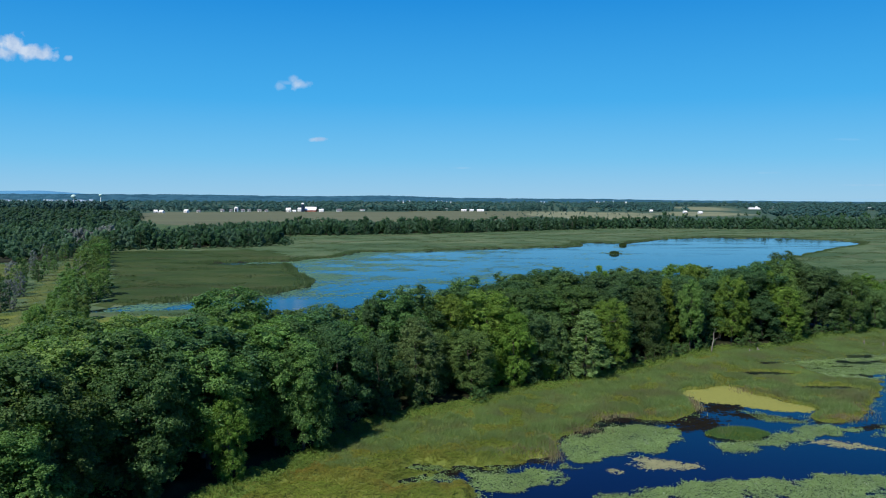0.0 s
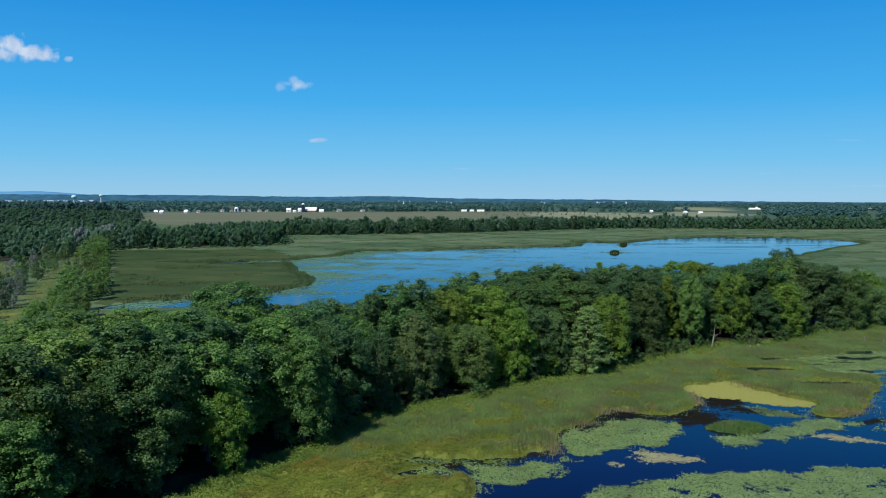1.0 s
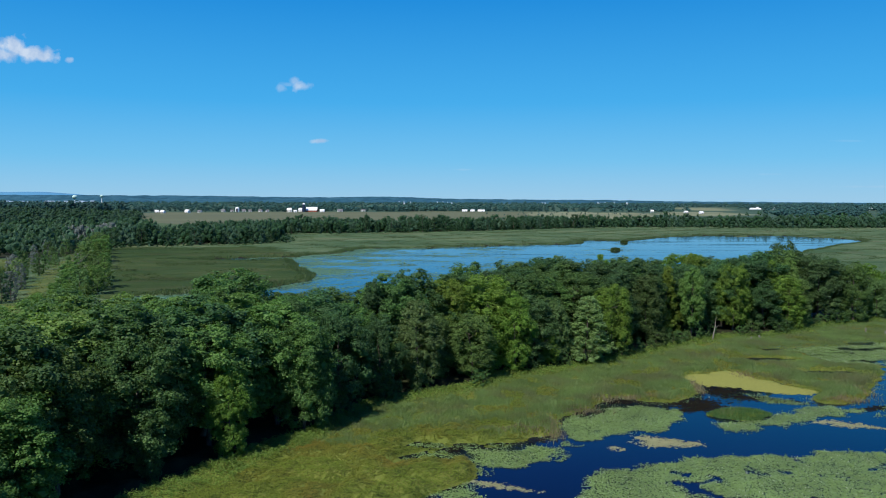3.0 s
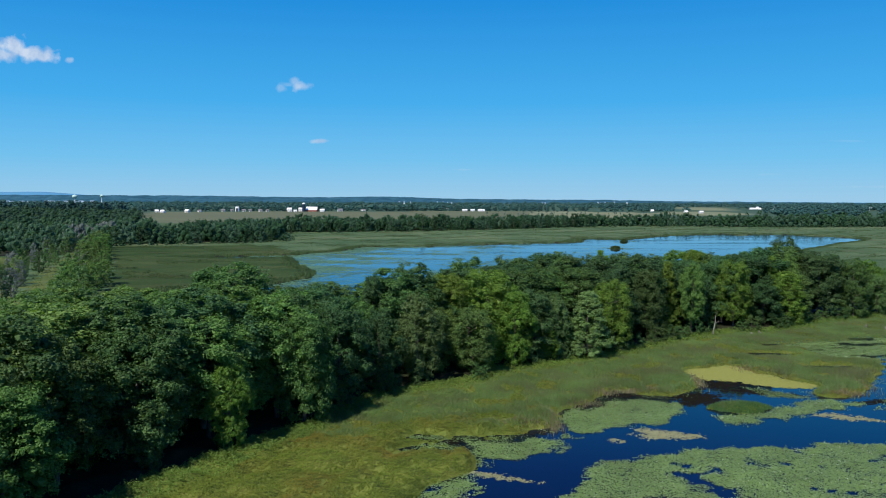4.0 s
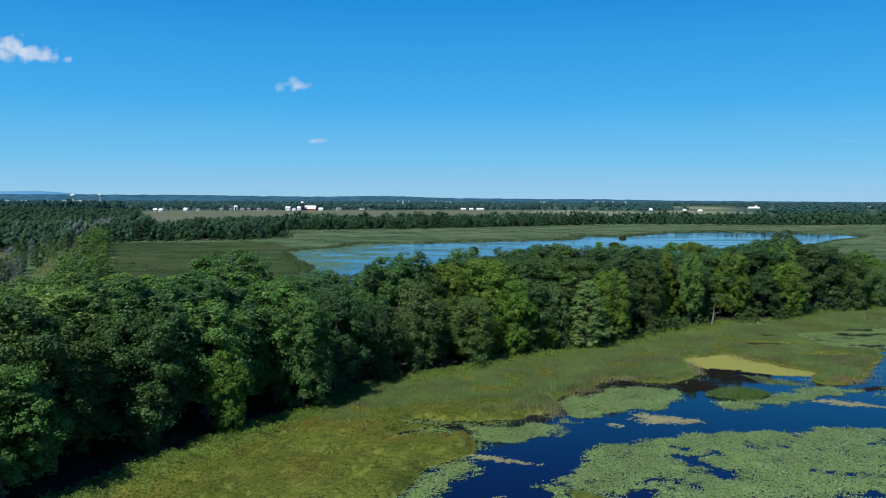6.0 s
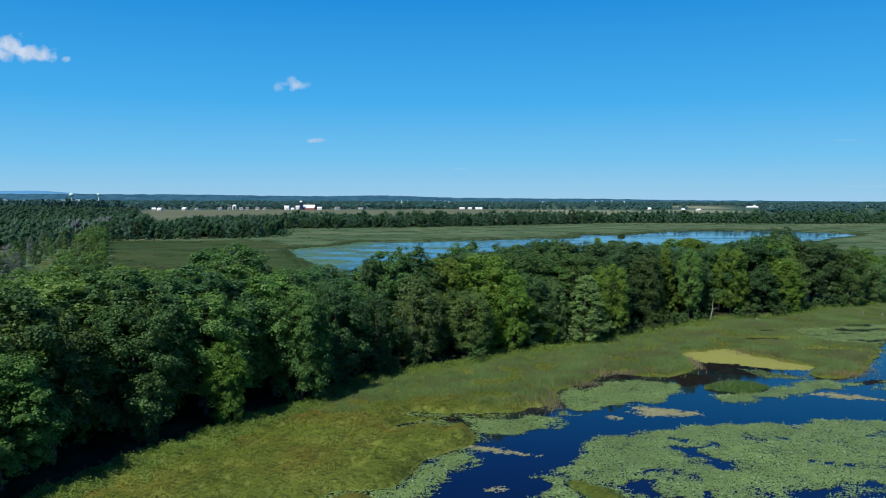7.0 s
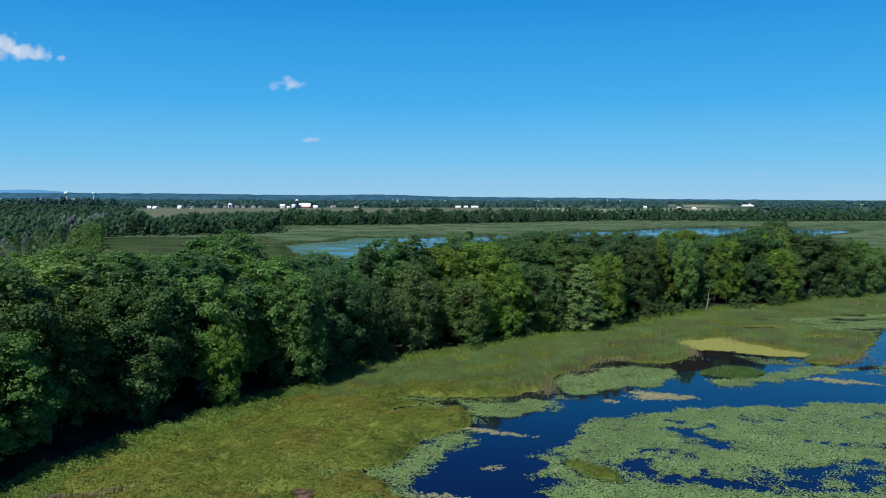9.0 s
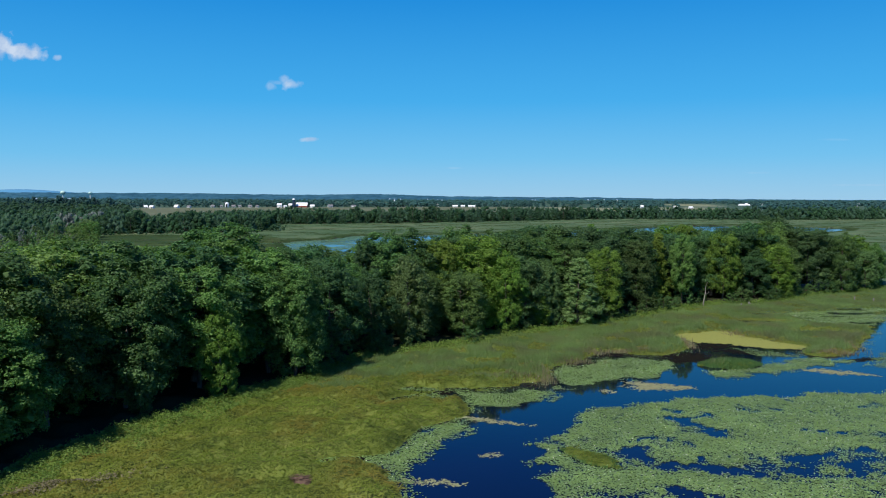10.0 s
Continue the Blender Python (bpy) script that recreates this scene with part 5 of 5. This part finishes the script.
            tagged(new("duckweed_scraps", fast_mesh("duckweed_scraps", v, f, mat)), "loose scraps of duckweed round the mat", "floating weed", kind="stuff")
        else:
            lo, hi = outline.min(0) - 0.4, outline.max(0) + 0.4
            count = int((hi[0] - lo[0]) * (hi[1] - lo[1]) * 130)
            px, py = r.uniform(lo[0], hi[0], count), r.uniform(lo[1], hi[1], count)
            deep = -within(outline, px, py) + 0.35 * hills(px, py, 1.6, 220)
            ok = r.uniform(size=count) < soft(-0.5, 1.2, deep)
            px, py, size = px[ok], py[ok], r.uniform(0.04, 0.13, ok.sum())
            scum.append(repeat(pad * np.array([1.4, 0.8, 1.0]), np.arange(5)[None], np.stack([px, py, r.uniform(0.004, 0.012, ok.sum())], -1), r.uniform(0, 6.28, ok.sum()), np.stack([size, size, size], -1)))
    v, f = join(scum)
    tagged(new("floating_algae", fast_mesh("floating_algae", v, f, M_ALGAE)), "brownish scraps of floating algae on the pond", "algae", kind="stuff")
    # drifts of weed over the shallow end of the lake
    x, y = r.uniform(-95, 130, 520000), r.uniform(215, 540, 520000)
    d = -wet(x, y)
    drift = 0.6 * hills(x * 0.5, y, 44, 201) + 0.45 * hills(x * 0.6, y * 1.2, 14, 202) + 0.5 * hills(x, y * 1.4, 5.0, 203)
    thick = soft(-0.2, 1.0, drift + 0.5 * soft(20, 2, d) - 0.0075 * (x + 20)) * (d > 0.3) * (1 - 0.9 * soft(262, 245, y) * soft(-84, -74, x))
    ok = r.uniform(size=len(x)) < thick * 0.62
    x, y = x[ok], y[ok]
    size = r.uniform(0.15, 0.5, len(x))
    v, f = repeat(pad * np.array([1.5, 0.8, 1.0]), np.arange(5)[None], np.stack([x, y, r.uniform(0.012, 0.03, len(x))], -1), r.normal(scale=0.3, size=len(x)), np.stack([size, size, size], -1))
    tagged(new("lake_weed", fast_mesh("lake_weed", v, f, M_LAKEWEED)), "drifts of floating weed on the shallow lake", "water weed", kind="stuff")
    # dark scraps at water level: silt, and painted shade and reflections of trees
    pieces = []
    for k, (cx, cy, rx, ry, turn) in enumerate(((17.8, 106.4, 2.6, 0.8, 0.75), (25.6, 112.8, 3.6, 1.2, 0.1), (35.0, 111.8, 4.0, 2.2, 0.2), (41.4, 119.4, 3.6, 2.2, 0.3), (6.6, 93.6, 4.4, 0.7, 0.1), (1.0, 91.0, 1.0, 1.6, 0.0), (13.6, 98.6, 0.6, 2.2, 0.0), (36.6, 110.6, 2.4, 3.0, 0.2), (33.0, 108.2, 4.0, 1.0, 0.3), (-8.0, 66.9, 2.6, 0.6, 0.2), (-5.0, 90.8, 0.9, 0.4, 0.0),
                                                (47.5, 113.6, 4.5, 1.2, -0.3), (60, 109.6, 3.4, 0.9, 0.3), (-29.5, 58.8, 4.5, 1.0, 0.5), (44.5, 115.4, 3.6, 1.0, -0.2), (70, 140, 6, 2.0, 0.2), (80, 150, 6, 1.6, 0.3))):
        count = int(rx * ry * 60)
        px, py = r.normal(size=count) * rx * 0.55, r.normal(size=count) * ry * 0.55
        px, py = cx + px * math.cos(turn) - py * math.sin(turn), cy + px * math.sin(turn) + py * math.cos(turn)
        ok = wet(px, py) < 0.3
        px, py, size = px[ok], py[ok], r.uniform(0.08, 0.3, ok.sum())
        pieces.append(repeat(pad * np.array([1.5, 0.7, 1.0]), np.arange(5)[None], np.stack([px, py, r.uniform(0.003, 0.010, ok.sum())], -1), r.normal(scale=0.5, size=ok.sum()), np.stack([size, size, size], -1)))
    v, f = join(pieces)
    tagged(new("silt_banks", fast_mesh("silt_banks", v, f, M_SILT_SHADE)), "dark brown silt and rotting stems at water level, with painted shade and tree reflections", "silt", kind="stuff")


def build_lodge():
    r = np.random.default_rng(99)
    v, f = ICO2
    v = v * np.array([1.0, 0.9, 0.6]) * (1 + r.uniform(-0.1, 0.1, (len(v), 1)))
    sticks = []
    for k in range(120):
        a, t = r.uniform(0, 6.28), r.uniform(0.1, 1.0)
        p = np.array([math.cos(a) * t, math.sin(a) * t * 0.9, 0.6 * math.sqrt(max(0, 1 - t * t)) + 0.03])
        q = p + np.array([math.cos(a + r.normal()), math.sin(a + r.normal()), 0.05]) * 0.4
        sticks.append(tube([p, q], [0.02, 0.012], 3))
    root = new("muskrat_lodge")
    root.matrix_basis = pose(-10.8, 60.4, 0.30)
    part("mound", fast_mesh("mound", v, f, M_HEAP), root)
    sv, sf = join(sticks)
    part("stalks", fast_mesh("stalks", sv, sf, M_HEAP), root, "loose dead stalks")
    tagged(root, "brown heap of dead stalks among marsh plants", "lodge")


build_marsh()
build_floating()
build_lodge()


# ---- farms and town on the plain ----
def box(x0, x1, y0, y1, z0, z1):
    v = np.array([(x, y, z) for z in (z0, z1) for y in (y0, y1) for x in (x0, x1)], float)
    f = np.array([(0, 2, 3, 1), (4, 5, 7, 6), (0, 1, 5, 4), (2, 6, 7, 3), (0, 4, 6, 2), (1, 3, 7, 5)])
    return v, f


def gable(wide, deep, eave, ridge, over=0.4, thick=0.25):
    """Two roof slabs and their ridge, along x."""
    h = deep / 2 + over
    slope = (ridge - eave) / (deep / 2)
    prof = [(-h, eave - over * slope), (0, ridge), (h, eave - over * slope), (h, eave - over * slope + thick), (0, ridge + thick), (-h, eave - over * slope + thick)]
    v = np.array([(x, y, z) for x in (-wide / 2 - over, wide / 2 + over) for y, z in prof])
    f = np.array([(0, 1, 7, 6), (1, 2, 8, 7), (2, 3, 9, 8), (3, 4, 10, 9), (4, 5, 11, 10), (5, 0, 6, 11), (0, 5, 4, 1), (1, 4, 3, 2), (6, 7, 10, 11), (7, 8, 9, 10)])
    return v, f


def house(name, x, y, wide, deep, eave, ridge, wall, roof, label, category, turn=0.0, group="farm buildings on the plain", panes=3, floors=1, chimney=False):
    root = new(name)
    root.matrix_basis = pose(x, y, 0.0, 0, 0, turn)
    v, f = box(-wide / 2, wide / 2, -deep / 2, deep / 2, 0, eave)
    ends = [np.array([(s * wide / 2, -deep / 2, eave), (s * wide / 2, deep / 2, eave), (s * wide / 2, 0, ridge), (s * (wide / 2 - 0.2), 0, ridge)]) for s in (-1, 1)]
    body = join([(v, f)] + [(e, np.array([(0, 1, 2, 3)])) for e in ends])
    part("wall", fast_mesh("wall", *body, wall), root)
    cover = part("roof", fast_mesh("roof", *gable(wide, deep, eave, ridge), roof), root)
    for floor in range(floors):
        for k in range(panes):
            cx = (k + 0.5) / panes * wide - wide / 2
            z = 0.9 + floor * 2.8
            pane = part("window", fast_mesh("window", *box(cx - 0.5, cx + 0.5, -deep / 2 - 0.06, -deep / 2 + 0.02, z, z + 1.4), M_GLASS), root)
            part("sill", fast_mesh("sill", *box(cx - 0.6, cx + 0.6, -deep / 2 - 0.14, -deep / 2 + 0.02, z - 0.1, z), M_WHITE), pane)
    part("door", fast_mesh("door", *box(wide * 0.12, wide * 0.12 + 1.0, -deep / 2 - 0.08, -deep / 2 + 0.02, 0, 2.05), M_ROOFGREY), root)
    if chimney:
        part("chimney", fast_mesh("chimney", *box(wide * 0.2, wide * 0.2 + 0.8, -0.4, 0.4, ridge - 0.6, ridge + 1.0), M_BARNRED), cover)
    tagged(root, label, category, group)


def lathe(profile, sides=20):
    a = np.arange(sides) * 2 * math.pi / sides
    v = np.concatenate([np.stack([r * np.cos(a), r * np.sin(a), np.full(sides, z)], -1) for r, z in profile])
    f = [(i * sides + k, i * sides + (k + 1) % sides, (i + 1) * sides + (k + 1) % sides, (i + 1) * sides + k) for i in range(len(profile) - 1) for k in range(sides)]
    return v, np.array(f)


def build_farms():
    house("barn", -283, 1662, 23, 16, 3.6, 10.0, M_BARNRED, M_ROOFWHITE, "red farm barn with a bright white metal roof", "barn", panes=0)
    house("barn", -308, 1668, 7, 9, 5, 8, M_WHITE, M_ROOFWHITE, "small white farm building beside the silo", "barn", panes=0)
    silo = new("silo")
    silo.matrix_basis = pose(-297.5, 1648, 0)
    part("shell", fast_mesh("shell", *lathe([(3.0, 0), (3.0, 16)]), M_SILO, None, True), silo)
    part("dome", fast_mesh("dome", *lathe([(3.15, 15.8), (3.1, 16.6), (2.2, 18.0), (0.9, 18.8), (0.02, 19.0)]), M_ROOFWHITE, None, True), silo, "white domed cap")
    tagged(silo, "tall dark blue silo with a white cap", "silo", "farm buildings on the plain")
    house("farmhouse", -320, 1612, 9, 8, 5.2, 8.6, M_WHITE, M_ROOFWHITE, "white two-storey farmhouse beside the field", "house", floors=2, chimney=True)
    house("shed", -307, 1606, 6, 6, 3.0, 4.6, M_WHITE, M_ROOFWHITE, "low white shed beside the farmhouse", "shed", panes=0)
    house("shed", -258, 1640, 9, 7, 3.5, 6.0, M_WHITE, M_ROOFWHITE, "low white shed at the field edge", "shed", panes=0)
    for x, y, w, e, rd, roof, lab in ((-553, 1512, 9, 3, 6.5, M_ROOFWHITE, "white house among trees at the field edge"), (-530, 1480, 11, 3.2, 6.5, M_ROOFWHITE, "white bungalow with a pale roof"),
                                      (-497, 1520, 11, 3.5, 7.5, M_ROOFWHITE, "white house with a pale roof"), (-488, 1566, 9, 3.0, 5.5, M_ROOFGREY, "white house with a grey roof"),
                                      (-462, 1640, 10, 3, 6, M_ROOFGREY, "white house with a grey roof"), (-445, 1642, 8, 3, 5.5, M_ROOFGREY, "white house with a grey roof"),
                                      (-421, 1645, 10, 3, 6, M_ROOFGREY, "white house with a grey roof"), (-409, 1648, 8, 3, 5.5, M_ROOFGREY, "white house with a grey roof"),
                                      (-388, 1650, 10, 3, 6, M_ROOFGREY, "white house with a grey roof"), (-374, 1652, 8, 3, 5.5, M_ROOFGREY, "white house with a grey roof"),
                                      (-226, 1675, 14, 3, 7, M_ROOFGREY, "house with a broad grey roof"), (-184, 1748, 15, 3, 5, M_ROOFGREY, "long low grey-roofed house"),
                                      (-78, 1836, 16, 3, 5.5, M_ROOFGREY, "long low grey-roofed house"), (-36, 1842, 10, 3, 6, M_ROOFWHITE, "house with a pale roof"), (0, 1848, 9, 3, 6, M_ROOFWHITE, "house with a pale roof"),
                                      (438, 1708, 8, 3, 6.5, M_ROOFWHITE, "small white house on the plain"), (478, 1600, 9, 3, 6, M_ROOFWHITE, "small white house on the plain"),
                                      (496, 1560, 10, 3, 6, M_ROOFWHITE, "small white house on the plain"), (922, 2260, 12, 4, 8, M_ROOFWHITE, "white house among far trees"), (884, 2280, 8, 4, 8, M_ROOFWHITE, "white house among far trees"),
                                      (1118, 2110, 12, 4, 8, M_ROOFWHITE, "white farmhouse among far trees")):
        house("house", x, y, w * 0.72, 7, e * 0.85, rd * 0.85, M_WHITE, roof, lab, "house", rng.uniform(-25, 25), "houses on the plain")
    for x, y, w in ((38, 1752, 11), (55, 1758, 9), (74, 1742, 15), (828, 2150, 30)):
        house("farm_shed", x, y, w, 10, 2.2, 4.2 + 0.03 * w, M_WHITE, M_ROOFWHITE, "long white-roofed farm shed", "shed", rng.uniform(-8, 8), panes=0)
    arch = new("white_hangar")
    arch.matrix_basis = pose(-434, 1643, 0)
    part("shell", fast_mesh("shell", *lathe([(4.2, 0), (4.2, 7.5), (3.4, 9.3), (1.6, 10.2), (0.02, 10.4)], 14), M_ROOFWHITE, None, True), arch)
    part("door", fast_mesh("door", *box(-1.6, 1.6, -4.3, -4.0, 0, 7), M_GLASS), arch)
    tagged(arch, "white rounded farm store with a dark opening", "store", "farm buildings on the plain")
    for name, x, y, k, label in (("water_tower", -820, 1750, 1.0, "pale green bulb-topped water tower"), ("water_tower", -1330, 3060, 1.15, "far pale water tower above the woods")):
        tower = new(name)
        tower.matrix_basis = pose(x, y, 0) @ Matrix.Diagonal((k, k, k, 1))
        part("stem", fast_mesh("stem", *lathe([(3.4, 0), (1.9, 3), (1.5, 6), (1.4, 23), (2.2, 26)]), M_WHITE, None, True), tower)
        part("tank", fast_mesh("tank", *lathe([(1.8, 25.6), (4.6, 27.2), (5.7, 29.4), (5.8, 30.4), (5.2, 32.2), (3.2, 33.8), (1.0, 34.6), (0.02, 34.7)]), M_TANK, None, True), tower)
        tagged(tower, label, "water tower", "water towers")
    r = np.random.default_rng(111)
    for k in range(54):
        x, y = (r.uniform(-2500, -1850), r.uniform(4080, 4350)) if k < 40 else (r.uniform(-300, 1100), r.uniform(3500, 4400))
        house("town_building", x, y, r.uniform(10, 26) if k < 40 else r.uniform(4, 8), 8, r.uniform(4, 8), r.uniform(8, 12) + (1.5 if k >= 40 else 0), M_TOWNWALL if k < 40 else M_WHITE, M_TOWNROOF,
              "distant town building above the trees", "building", 0, "buildings of the far town", 0)


build_farms()
